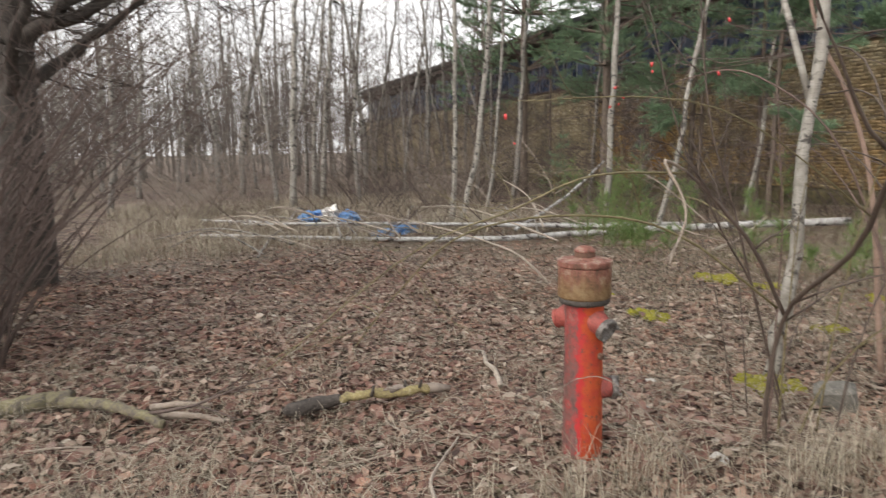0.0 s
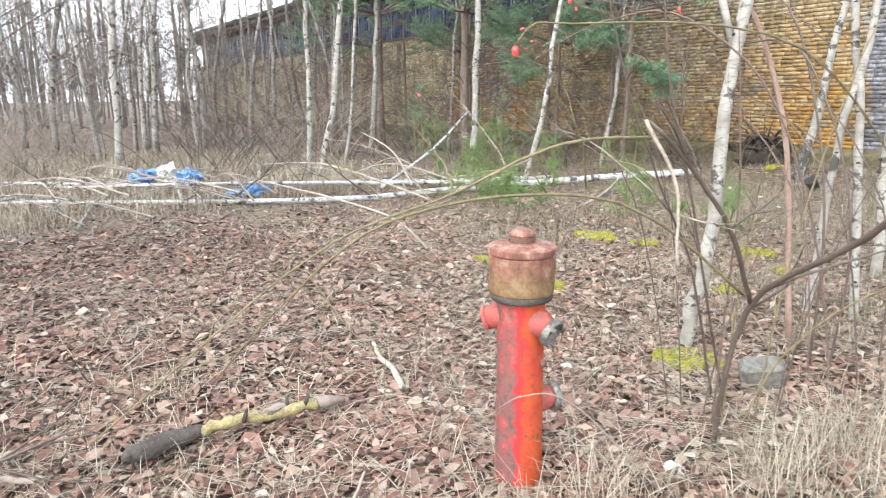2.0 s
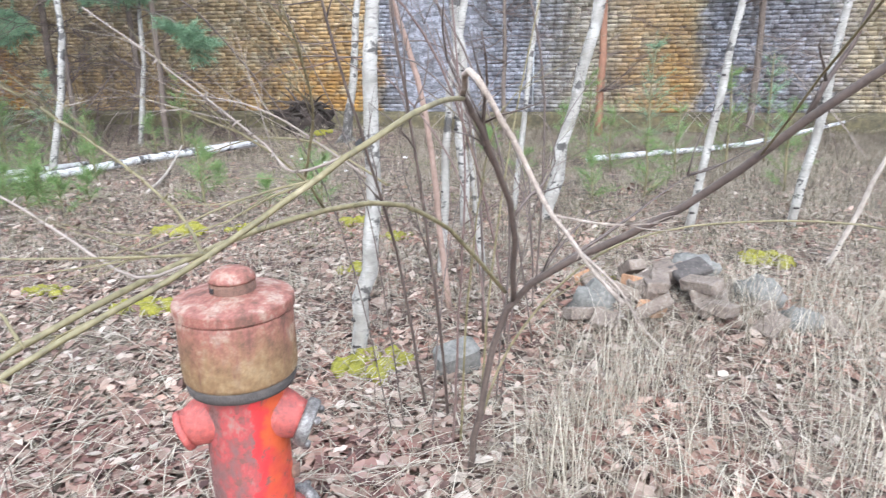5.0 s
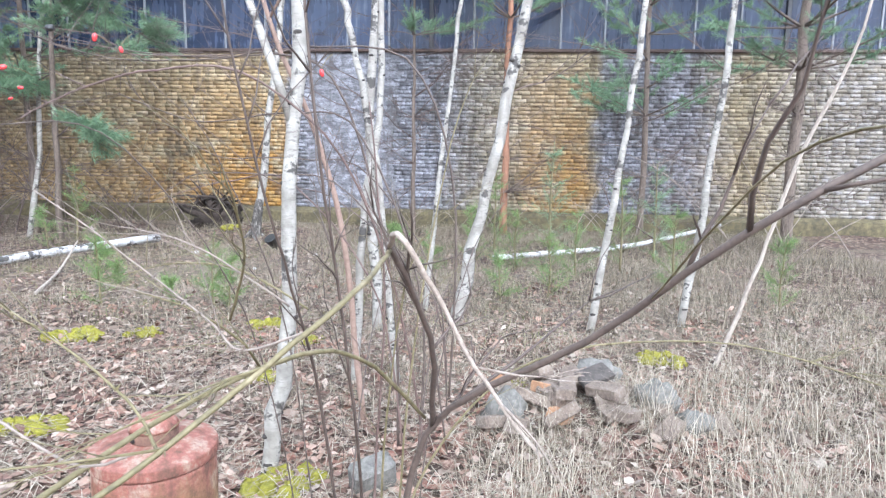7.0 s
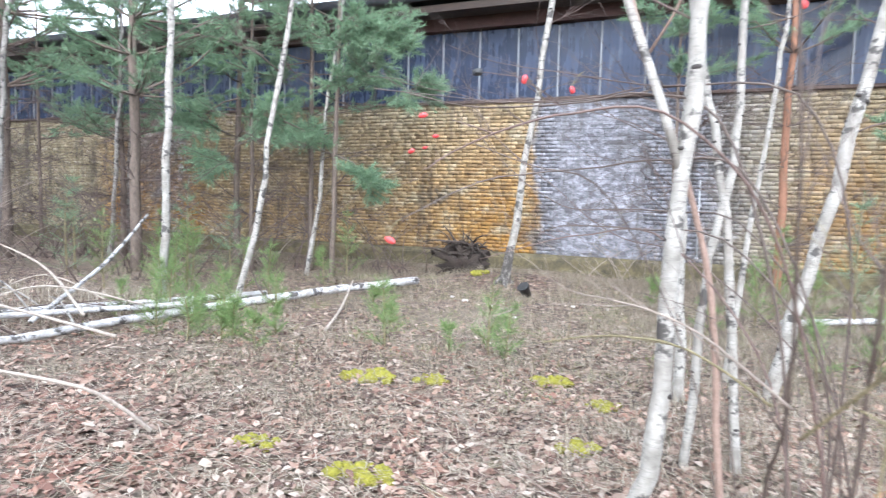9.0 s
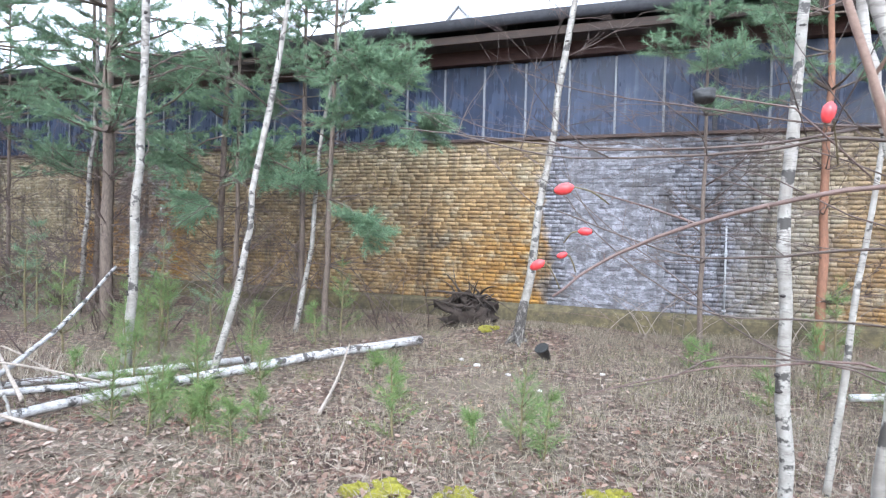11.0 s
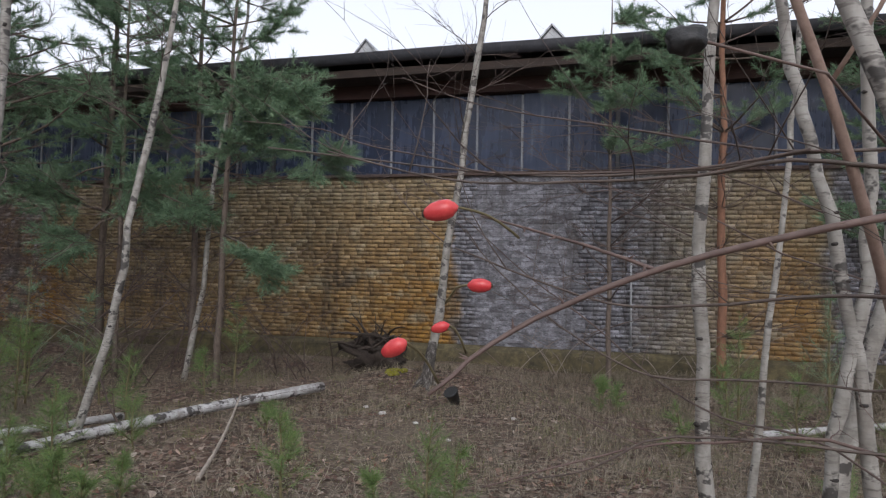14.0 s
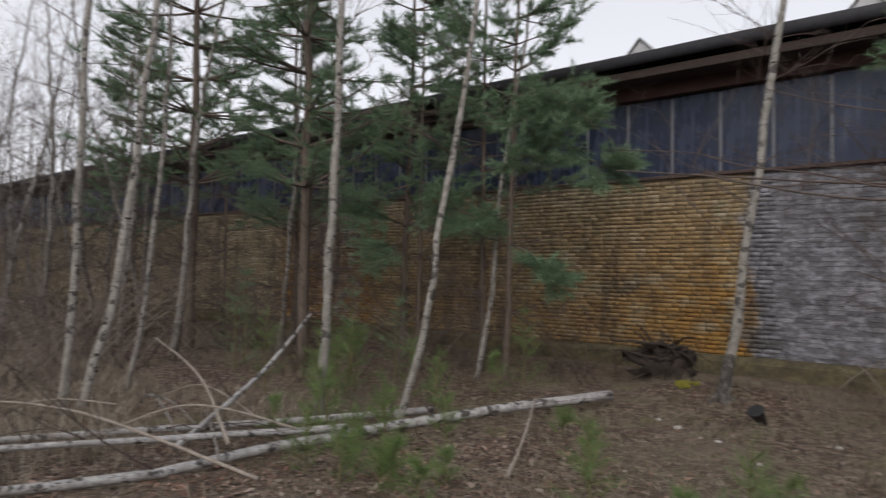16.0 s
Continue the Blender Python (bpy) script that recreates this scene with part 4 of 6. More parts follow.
for i, (x, y, h) in enumerate(((-3.05, 4.45, 0.66), (-2.05, 4.65, 0.68), (-1.85, 4.55, 0.5), (-5.7, 6.0, 0.8), (-5.2, 4.6, 0.6), (-6.0, 4.6, 0.7), (-7.9, 6.2, 0.9), (-7.3, 5.9, 0.9), (-7.7, 6.6, 1.0), (-6.9, 6.9, 0.8),
                               (-2.42, 4.56, 0.25), (-6.6, 5.0, 0.7), (0.9, 7.2, 0.9), (1.6, 6.6, 0.8), (0.3, 7.6, 0.8), (2.2, 7.0, 1.2), (2.9, 8.2, 1.4), (-1.0, 8.6, 0.4), (-0.8, 8.4, 0.35), (-5.9, 7.6, 0.6), (3.4, 5.2, 0.7), (0.6, 8.6, 1.2), (1.4, 8.0, 1.6), (-0.2, 6.9, 0.5), (1.2, 5.6, 0.7), (0.7, 5.2, 0.5), (-8.6, 7.4, 1.6), (-10.3, 6.4, 1.5), (-8.1, 6.4, 1.2), (-8.0, 7.8, 1.3), (-6.3, 4.2, 0.5), (-5.0, 5.3, 0.5), (-4.4, 3.7, 0.35), (-6.0, 8.4, 1.2), (-11.2, 7.2, 1.8), (-4.2, 6.2, 0.3), (-3.6, 5.6, 0.25), (2.6, 6.0, 0.9), (-5.9, 5.3, 0.6), (-7.0, 5.4, 1.0), (-8.4, 5.6, 1.2), (-4.93, 3.98, 0.4), (-4.5, 4.01, 0.35), (-4.14, 4.15, 0.3), (-0.97, 8.9, 0.35), (-7.5, 6.3, 1.1), (-4.75, 3.6, 0.5), (-4.3, 3.75, 0.42), (-5.3, 3.75, 0.55), (-4.0, 3.7, 0.35), (-5.55, 4.5, 0.5))):
    sapling((x, y), h, 60 + i)

# ---------------------------------------------------------------- fallen birches and wood


def log(pts, r0, r1, mat, label, seed, name="fallen_birch_log", stubs=3, cut=None):
    rng = random.Random(seed)
    base = Vector(pts[0])
    t = thing(name, label, "log", "fallen birch logs" if mat is M_BIRCH_LOG else "", at=base)
    line = wander([Vector(q) - base for q in pts], 22, r0 * 0.2, rng)
    part("stem", Geo().tube(line, [r0 + (r1 - r0) * i / 22 for i in range(23)], 12), mat, t)
    g = Geo()
    for i in range(stubs):
        k = rng.randint(4, 21)
        branchlet(g, line[k], Vector((rng.uniform(-1, 1), rng.uniform(-1, 1), rng.uniform(0.1, 0.9))), rng.uniform(0.3, 1.3), r1 * 0.5, rng, 2, 0.0, 3)
        part("broken_branch", g, M_TWIG, t)
        g = Geo()

    return t


log([(-4.5, 8.1, 0.14), (-5.08, 6.7, 0.12), (-5.64, 5.08, 0.08), (-5.95, 3.9, 0.06), (-6.1, 2.6, 0.06), (-7.1, 1.0, 0.05), (-8.8, -1.3, 0.06)], 0.062, 0.028, M_BIRCH_LOG, "long fallen birch trunk with white bark on the ground", 71, stubs=5)
log([(-5.75, 6.0, 0.10), (-6.35, 4.85, 0.10), (-7.3, 3.1, 0.12), (-8.7, 0.9, 0.12), (-11.0, -1.2, 0.10)], 0.042, 0.022, M_BIRCH_LOG, "thinner fallen birch trunk lying beside the long one", 72, stubs=5)
log([(-5.7, 4.6, 0.16), (-6.5, 3.2, 0.18), (-7.4, 1.6, 0.22), (-9.3, -0.6, 0.15)], 0.035, 0.018, M_BIRCH_LOG, "slender fallen birch stem across the others", 73, stubs=6)
log([(-6.4, 3.2, 0.12), (-7.1, 4.6, 0.55), (-7.9, 5.95, 1.1)], 0.028, 0.018, M_BIRCH_LOG, "pale birch pole propped aslant on a trunk", 74, stubs=1)
log([(-5.9, 3.4, 0.2), (-7.4, 4.0, 0.55), (-9.5, 4.6, 0.75)], 0.018, 0.008, M_DEAD, "long grey branch arching over the logs", 75, stubs=3, name="fallen_branch")
log([(-5.2, 3.2, 0.1), (-6.8, 2.6, 0.45), (-8.6, 2.4, 0.35)], 0.016, 0.008, M_DEAD, "grey fallen branch on the log pile", 76, stubs=3, name="fallen_branch")
log([(-3.9, 4.7, 0.03), (-4.3, 5.6, 0.08), (-4.75, 6.6, 0.28)], 0.02, 0.010, M_DEAD, "bleached crooked branch on the grass", 77, stubs=2, name="fallen_branch")
log([(4.6, 10.6, 0.3), (3.5, 9.5, 0.2), (2.5, 8.6, 0.13), (0.6, 7.62, 0.06)], 0.028, 0.04, M_BIRCH_LOG, "fallen white birch pole in the grass", 78, stubs=2)
fork_stem([(-3.12, 1.78, 0), (-3.3, 1.5, 0.32), (-3.9, 1.1, 0.5), (-5.0, 0.9, 0.55)], (0.013, 0.006), M_DEAD, "fallen_branch", "bent pale branch standing over the leaves", "branch", 81)
rb2 = random.Random(88)
for i in range(36):
    x, y, w, ln = rb2.uniform(-9.5, -5.6), rb2.uniform(-0.8, 4.2), rb2.uniform(-0.5, 0.9), rb2.uniform(1.0, 2.6)
    d = Vector((-math.cos(w), -math.sin(w), 0))
    z = rb2.uniform(0.03, 0.2)
    log([(x, y, z), tuple(Vector((x, y, z + rb2.uniform(0.05, 0.3))) + d * ln * 0.5), tuple(Vector((x, y, rb2.uniform(0.02, 0.25))) + d * ln)], rb2.uniform(0.008, 0.018), 0.005, (M_DEAD, M_TWIG_PALE, M_BIRCH_FAR)[i % 3], "thin grey fallen branch on the brush heap", 400 + i, stubs=3, name="fallen_branch")

# the mossy log by the hydrant: a pale yellow stretch and a rotten dark end
lg = thing("rotten_log", "short broken log, yellow with lichen, dark rotten end", "log", at=(-0.93, -0.65, 0.06))
rl = random.Random(5)
part("stem", Geo().tube(wander([(-0.02, -0.22, 0.0), (0.0, -0.1, 0.015), (0.03, 0.08, 0.01), (0.06, 0.26, 0.015)], 14, 0.010, rl), [0.020 + 0.011 * rl.random() for i in range(15)], 14), M_LOG_YELLOW, lg)
part("rotten_end", Geo().tube(wander([(-0.03, -0.52, -0.02), (-0.03, -0.40, -0.01), (-0.02, -0.20, 0.0)], 9, 0.010, rl), [0.010, 0.024, 0.034, 0.036, 0.041, 0.036, 0.038, 0.033, 0.029, 0.022], 12), M_LOG_DARK, lg, "dark rotten wood")
part("burnt_tip", Geo().tube([(0.055, 0.24, 0.015), (0.07, 0.30, 0.012), (0.085, 0.37, 0.005)], [0.028, 0.027, 0.014], 10), M_TWIG_PALE, lg, "weathered grey tip")
part("bark_crust", Geo().blob((0.035, 0.08, 0.033), (0.022, 0.07, 0.012), 3, 0.9, 14, 2.0), M_TWIG_PALE, lg, "pale crust on the bark")
for k, (u, v) in enumerate(((-0.06, 0.02), (0.12, -0.01), (0.2, 0.02))):
    part("branch_stub", Geo().tube([(0.03 + u * 0.1, u, 0.01), (0.03 + u * 0.1 + v, u + 0.01, 0.07)], [0.012, 0.007], 7), M_LOG_DARK, lg)
log([(-1.62, -2.27, 0.04), (-1.4, -2.05, 0.075), (-1.2, -1.85, 0.06), (-1.08, -1.74, 0.03)], 0.032, 0.022, M_LOG_MOSS, "broken weathered log with a mossy end among leaves", 82, stubs=1, name="rotten_log")
log([(-1.31, -1.80, 0.04), (-1.28, -1.66, 0.05), (-1.25, -1.50, 0.03)], 0.022, 0.008, M_DEAD_DULL, "splintered pale branch among leaves", 83, stubs=0, name="fallen_branch")
log([(-1.18, -1.78, 0.05), (-1.1, -1.6, 0.045), (-1.02, -1.45, 0.02)], 0.021, 0.009, M_DEAD_DULL, "splintered pale branch among leaves", 87, stubs=0, name="fallen_branch")
log([(-1.55, -2.62, 0.05), (-1.6, -2.4, 0.06), (-1.64, -2.22, 0.05)], 0.055, 0.045, M_LOG_MOSS, "old grey mossy log among leaves", 84, stubs=0, name="rotten_log")
log([(-1.06, -2.45, 0.02), (-1.0, -2.2, 0.035), (-0.96, -2.04, 0.025)], 0.007, 0.004, M_DEAD_DULL, "thin bleached stick among leaves", 88, stubs=0, name="stick")
log([(-0.86, 0.04, 0.02), (-1.05, 0.1, 0.045), (-1.2, 0.12, 0.04), (-1.45, 0.22, 0.025)], 0.017, 0.011, M_DEAD, "short bleached crooked stick on the leaves", 85, stubs=0, name="stick")
log([(0.1, -0.75, 0.02), (-0.05, -0.7, 0.03), (-0.35, -0.45, 0.02)], 0.009, 0.005, M_DEAD, "thin bleached stick among leaves", 86, stubs=1, name="stick")

rk = random.Random(404)
for i in range(30):
    x, y, w, ln = rk.uniform(-2.4, 1.2), rk.uniform(-1.4, 2.4), rk.uniform(0, 6.28), rk.uniform(0.08, 0.28)
    if math.hypot(x, y) < 0.3 or y < x * 0.8 - 1.2:
        continue
    d = Vector((math.cos(w), math.sin(w), 0)) * ln
    q = Vector((x, y, float(ground_z(x, y)) + 0.02))
    log([tuple(q - d), tuple(q + Vector((rk.uniform(-0.02, 0.02), rk.uniform(-0.02, 0.02), 0.012))), tuple(q + d)], rk.uniform(0.0035, 0.007), 0.0025, (M_DEAD_DULL, M_TWIG_PALE, M_DEAD)[i % 3], "thin dry stick lying on the leaves", 600 + i, stubs=0, name="stick")

# uprooted root plate by the wall
rt = thing("uprooted_stump", "dark uprooted stump with a tangle of roots", "stump", at=(-4.55, 10.3, 0.0))
rr = random.Random(9)
part("root_plate", Geo().blob((0, 0, 0.2), (0.4, 0.24, 0.27), 4, 1.5, 28, 3.6), M_ROOT, rt, "clod of dark earth")
for i in range(70):
    w = rr.uniform(0, 2 * math.pi)
    d = Vector((math.cos(w), rr.uniform(-0.7, 0.3), math.sin(w) * 0.8 + 0.25))
    g = Geo()
    branchlet(g, Vector((rr.uniform(-0.3, 0.3), -0.1, 0.35 + rr.uniform(-0.2, 0.3))), d, rr.uniform(0.25, 0.7), rr.uniform(0.012, 0.042), rr, 0, 0.12)
    part("root", g, M_ROOT, rt)

# bucket, pebbles, concrete lump
bk = thing("plastic_bucket", "small black plastic pot tipped on the leaves", "bucket", at=(-2.78, 8.32, 0.08))
bk.scale = (0.72, 0.72, 0.72)
part("body", Geo().lathe([(0.085, -0.13), (0.12, 0.12), (0.128, 0.13), (0.128, 0.145), (0.112, 0.145), (0.078, -0.12), (0.0, -0.12)], 20, (-0.25, -0.55, 0.8)), M_BLACK, bk)
part("rim", Geo().lathe([(0.12, 0.12), (0.135, 0.122), (0.135, 0.14), (0.12, 0.142)], 20, (-0.25, -0.55, 0.8)), M_BLACK, bk)
for i, (x, y, s) in enumerate(((-3.45, 7.55, 0.05), (-2.9, 7.1, 0.035), (-3.8, 7.9, 0.04), (-2.4, 6.6, 0.03), (-1.9, 7.6, 0.035), (-0.6, 0.9, 0.04), (-0.25, 0.55, 0.05), (0.35, 0.45, 0.045))):
    single("pebble", Geo().blob((0, 0, 0), (s, s * 0.8, s * 0.5), i, 0.3, 10), M_STONE, "pale stone lying on the litter", "stone", "pale stones", at=(x, y, float(ground_z(x, y)) + s * 0.35))
blk = Geo().bevel_box((-0.095, -0.06, -0.06), (0.095, 0.06, 0.085), 0.02, pose(0, 0, 0, 14, -10, 35))
single("concrete_block", blk, M_CONCRETE, "small grey concrete lump beside the shrub", "block", smooth=False, at=(0.14, 1.45, 0.06))

# heap of broken bricks and concrete
rb = random.Random(12)
brick_me = [Geo().bevel_box((-0.12, -0.057, -0.035), (0.12, 0.057, 0.035), 0.007).mesh("brick", m, False) for m in (M_BRICK_LOOSE, M_BRICK_LOOSE, M_BRICK_ORANGE)]
for i in range(38):
    x, y = 1.15 + rb.gauss(0, 0.30), 2.25 + rb.gauss(0, 0.17)
    z = float(ground_z(x, y)) + 0.03 + 0.16 * max(0, 1 - abs(x - 1.1) / 0.5) * rb.random()
    ob = tagged(new("brick", brick_me[2 if i in (3, 9, 17) else 0]), "weathered loose brick on a rubble heap" if i not in (3, 9, 17) else "orange broken brick on a rubble heap", "brick", "rubble heap bricks")
    ob.matrix_basis = pose(x, y, z, rb.uniform(-35, 35), rb.uniform(-35, 35), rb.uniform(0, 360)) @ Matrix.Diagonal((rb.uniform(0.4, 0.85), 0.85, 0.85, 1))
for i, (x, y, z, sx, sy, sz) in enumerate(((0.72, 2.1, 0.10, 0.11, 0.09, 0.15), (1.55, 2.35, 0.13, 0.13, 0.10, 0.10), (1.25, 2.5, 0.22, 0.14, 0.10, 0.08), (1.72, 2.2, 0.06, 0.10, 0.08, 0.08))):
    single("concrete_lump", Geo().blob((0, 0, 0), (sx, sy, sz), i + 20, 0.5, 14, 1.6), M_CONCRETE, "rough grey concrete lump on the rubble heap", "rubble", "concrete lumps", at=(x, y, z))
slab = Geo().bevel_box((-0.10, -0.06, -0.02), (0.10, 0.06, 0.02), 0.008, pose(0, 0, 0, 20, -12, 30))
single("roof_tile", slab, M_LOG_DARK, "dark curved tile fragment on the heap", "rubble", smooth=False, at=(1.2, 2.3, 0.27))

# bags of rubbish beyond the logs
for i, (x, y, sx, sy, sz, mt, lb) in enumerate(((-9.9, 0.75, 0.30, 0.22, 0.16, M_BLUE, "crumpled blue rubbish bag"), (-9.7, 1.05, 0.2, 0.18, 0.2, M_WHITEBAG, "crumpled white plastic bag"), (-9.5, 1.35, 0.22, 0.18, 0.16, M_BLUE, "crumpled blue rubbish bag"),
                                                (-7.5, 1.45, 0.16, 0.2, 0.08, M_BLUE, "flattened light blue plastic sheet"), (-7.6, 1.8, 0.16, 0.2, 0.11, M_BLUE, "flattened light blue plastic sheet"))):
    single("rubbish_bag", Geo().blob((0, 0, 0), (sx, sy, sz), i + 40, 0.65, 24, 2.6), mt, lb + " among the logs", "bag", "dumped bags", at=(x, y, sz * 0.7), smooth=False)

# ---------------------------------------------------------------- hydrant

hy = thing("fire_hydrant", "old pillar hydrant with chipped red and orange paint", "hydrant", at=(0, 0, 0.133))
hy.scale = (0.86, 0.86, 0.86)
HT = Matrix.Rotation(radians(-28), 4, "Z")
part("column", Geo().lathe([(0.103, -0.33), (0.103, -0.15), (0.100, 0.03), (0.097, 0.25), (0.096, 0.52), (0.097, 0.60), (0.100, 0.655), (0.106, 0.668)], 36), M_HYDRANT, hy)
# collar near-black: the shade of the gap under the head is in its colour
part("collar", Geo().lathe([(0.100, 0.655), (0.122, 0.662), (0.126, 0.672), (0.126, 0.690), (0.118, 0.698)], 36), M_LOG_DARK, hy, "collar coloured near-black as the shaded gap under the head")
head = part("head", Geo().lathe([(0.112, 0.686), (0.122, 0.688), (0.126, 0.690), (0.129, 0.694), (0.1305, 0.700), (0.1315, 0.715), (0.1315, 0.78), (0.131, 0.838), (0.1305, 0.843), (0.128, 0.846)], 40), M_HEAD, hy, "faded rust-stained red drum head")
part("seam", Geo().lathe([(0.125, 0.842), (0.128, 0.844), (0.128, 0.848), (0.125, 0.850)], 40), M_RUST, head, "dark seam")
part("lid", Geo().lathe([(0.128, 0.8485), (0.134, 0.849), (0.1355, 0.8505), (0.136, 0.854), (0.136, 0.870), (0.1357, 0.8735), (0.1345, 0.8755), (0.132, 0.8765), (0.12, 0.879), (0.09, 0.886), (0.056, 0.892), (0.02, 0.894)], 40), M_HEAD, hy, "flat lid with worn pink paint")
nut = part("operating_nut", Geo().lathe([(0.050, 0.885), (0.052, 0.890), (0.052, 0.914), (0.050, 0.918)], 18), M_RUST, hy, "dark square-holed rotating cap")
part("nut_cap", Geo().lathe([(0.053, 0.916), (0.054, 0.922), (0.045, 0.934), (0.030, 0.943), (0.012, 0.948)], 20), M_HEAD, nut)
part("slot", Geo().box((-0.006, -0.054, 0.897), (0.006, -0.050, 0.908), HT), M_BLACK, nut, smooth=False)


def side_outlet(angle, tilt, z, coupling, name):
    """A stub that leaves the column, with its coupling."""
    a = Vector((math.cos(angle) * math.cos(tilt), math.sin(angle) * math.cos(tilt), math.sin(tilt)))
    p = part(name, Geo().lathe([(0.060, 0.03), (0.062, 0.08), (0.058, 0.105), (0.050, 0.128), (0.046, 0.145)], 24, a, (0, 0, z)), M_RED_DULL, hy, "stub outlet in dull red paint")
    if coupling:
        part("coupling", Geo().lathe([(0.050, 0.140), (0.058, 0.143), (0.060, 0.150), (0.060, 0.168), (0.054, 0.172), (0.044, 0.172), (0.044, 0.158), (0.0, 0.158)], 24, a, (0, 0, z)), M_ALU, p, "tarnished aluminium hose coupling")
        for k in range(3):
            w = 2 * math.pi * k / 3
            q = Vector((0, 0, 1)).rotation_difference(a)
            c = q @ Vector((0.052 * math.cos(w), 0.052 * math.sin(w), 0.178)) + Vector((0, 0, z))
            part("lug", Geo().blob(tuple(c), (0.011, 0.011, 0.011), k, 0.1, 8), M_ALU, p)
    else:
        part("end_cap", Geo().lathe([(0.047, 0.143), (0.05, 0.148), (0.05, 0.158), (0.03, 0.164), (0.0, 0.165)], 24, a, (0, 0, z)), M_RED_DULL, p)
    return p


VIEW = math.atan2(-1.35, 1.2)
side_outlet(VIEW + radians(62), radians(-24), 0.61, True, "outlet")
side_outlet(VIEW - radians(98), radians(-20), 0.61, False, "outlet")
low = side_outlet(VIEW + radians(118), radians(-4), 0.217, True, "lower_outlet")
part("drain_plug", Geo().lathe([(0.016, 0.085), (0.018, 0.10), (0.014, 0.112), (0.004, 0.115)], 10, (math.cos(VIEW + 1.2), math.sin(VIEW + 1.2), 0), (0, 0, 0.40)), M_RUST, hy)
part("base_flange", Geo().lathe([(0.10, -0.205), (0.128, -0.185), (0.13, -0.155), (0.125, -0.143), (0.098, -0.139)], 32), M_RUST, hy, "rusty flange half sunk in leaves")

# ---------------------------------------------------------------- dog rose


def hip(parent, at, way, size=0.011, stalk=None):
    a = Vector(way).normalized()
    size = size * 0.86
    h = part("rose_hip", Geo().lathe([(0.0, -1.5 * size), (0.35 * size, -1.28 * size), (0.75 * size, -0.8 * size), (0.86 * size, -0.1 * size), (0.78 * size, 0.6 * size), (0.5 * size, 1.25 * size), (0.25 * size, 1.42 * size)], 14, a, at), M_HIP, parent, "red ripe hip")
    part("sepal_tuft", Geo().lathe([(0.24 * size, 1.32 * size), (0.28 * size, 1.5 * size), (0.1 * size, 1.62 * size)], 8, a, at), M_HIP_TIP, h)
    if stalk is not None:
        e = Vector(at) - a * 1.3 * size
        part("stalk", Geo().tube(wander([e, (e + Vector(stalk)) * 0.5 + Vector((0, 0, 0.006)), Vector(stalk)], 6, 0.0005, random.Random(1)), [0.0012] * 7, 5), M_CANE, h)


def cane(parent, pts, r0, r1, mat, seed, side=0, ln=0.4, steps=22):
    rng = random.Random(seed)
    line = wander(pts, steps, r0 * 0.45, rng)
    g = Geo().tube(line, [r0 + (r1 - r0) * i / steps for i in range(steps + 1)], 8)
    for i in range(side):
        k = rng.randint(int(steps * 0.35), steps - 1)
        branchlet(g, line[k], (line[k + 1] - line[k]).normalized() * 0.8 + Vector((rng.uniform(-1, 1), rng.uniform(-1, 1), rng.uniform(-0.2, 0.9))), ln * rng.uniform(0.5, 1.3), max(r1, r0 * 0.35), rng, 1, 0.01, 3)
    for i in range(int(steps * 0.8)):
        k = rng.randint(1, steps - 1)
        w = Vector((rng.uniform(-1, 1), rng.uniform(-1, 1), rng.uniform(-1, 1))).normalized()
        g.tube([line[k], line[k] + w * (r0 + 0.006)], [0.0022, 0.0003], 4)
    part("cane", g, mat, parent)
    return line


rose = thing("rose_shrub", "leafless dog rose with arching olive canes", "shrub", at=(0, 0, 0))
cane(rose, [(0.33, 0.74, -0.03), (0.37, 0.68, 0.24), (0.48, 0.62, 0.68), (0.875, 0.42, 1.005), (1.214, 0.141, 1.368), (1.6, 0.1, 1.6), (2.0, 0.2, 1.75)], 0.0115, 0.007, M_CANE_DARK, 1, 8, 0.5)
cane(rose, [(0.46, 0.6, 0.71), (0.363, 0.187, 1.014), (0.281, -0.173, 1.109), (0.138, -0.609, 1.059), (-0.2, -0.78, 0.78), (-0.549, -0.891, 0.449)], 0.0055, 0.0024, M_CANE, 2, 5, 0.3, 30)
cane(rose, [(0.48, 0.62, 0.68), (0.50, 0.4, 0.98), (0.46, 0.22, 1.18), (0.44, 0.12, 1.27)], 0.0085, 0.006, M_CANE_DARK, 3, 3, 0.3, 16)
cane(rose, [(0.44, 0.12, 1.26), (0.462, -0.30, 1.265), (0.32, -0.533, 1.149), (0.133, -0.832, 0.998), (-0.061, -1.336, 0.576)], 0.0045, 0.002, M_CANE, 4, 7, 0.35, 28)
cane(rose, [(0.073, 1.154, -0.03), (0.054, 0.923, 0.671), (0.067, 0.685, 0.983), (0.044, 0.425, 1.472), (0.0, 0.3, 1.95)], 0.0065, 0.0025, M_CANE_DARK, 5, 9, 0.45)
cane(rose, [(0.184, 1.081, -0.03), (0.215, 0.817, 0.523), (0.209, 0.641, 1.016), (0.198, 0.469, 1.465), (0.17, 0.4, 2.1)], 0.0065, 0.003, M_CANE_DARK, 6, 8, 0.45)
cane(rose, [(0.25, 0.85, -0.03), (0.28, 0.82, 0.5), (0.31, 0.78, 1.05), (0.27, 0.75, 1.6)], 0.005, 0.002, M_CANE_RED, 7, 6, 0.4)
cane(rose, [(0.3, 0.95, -0.03), (0.45, 1.0, 0.4), (0.8, 1.05, 0.75), (1.4, 1.0, 0.85), (1.9, 0.9, 0.75)], 0.005, 0.0022, M_CANE, 8, 4, 0.4)
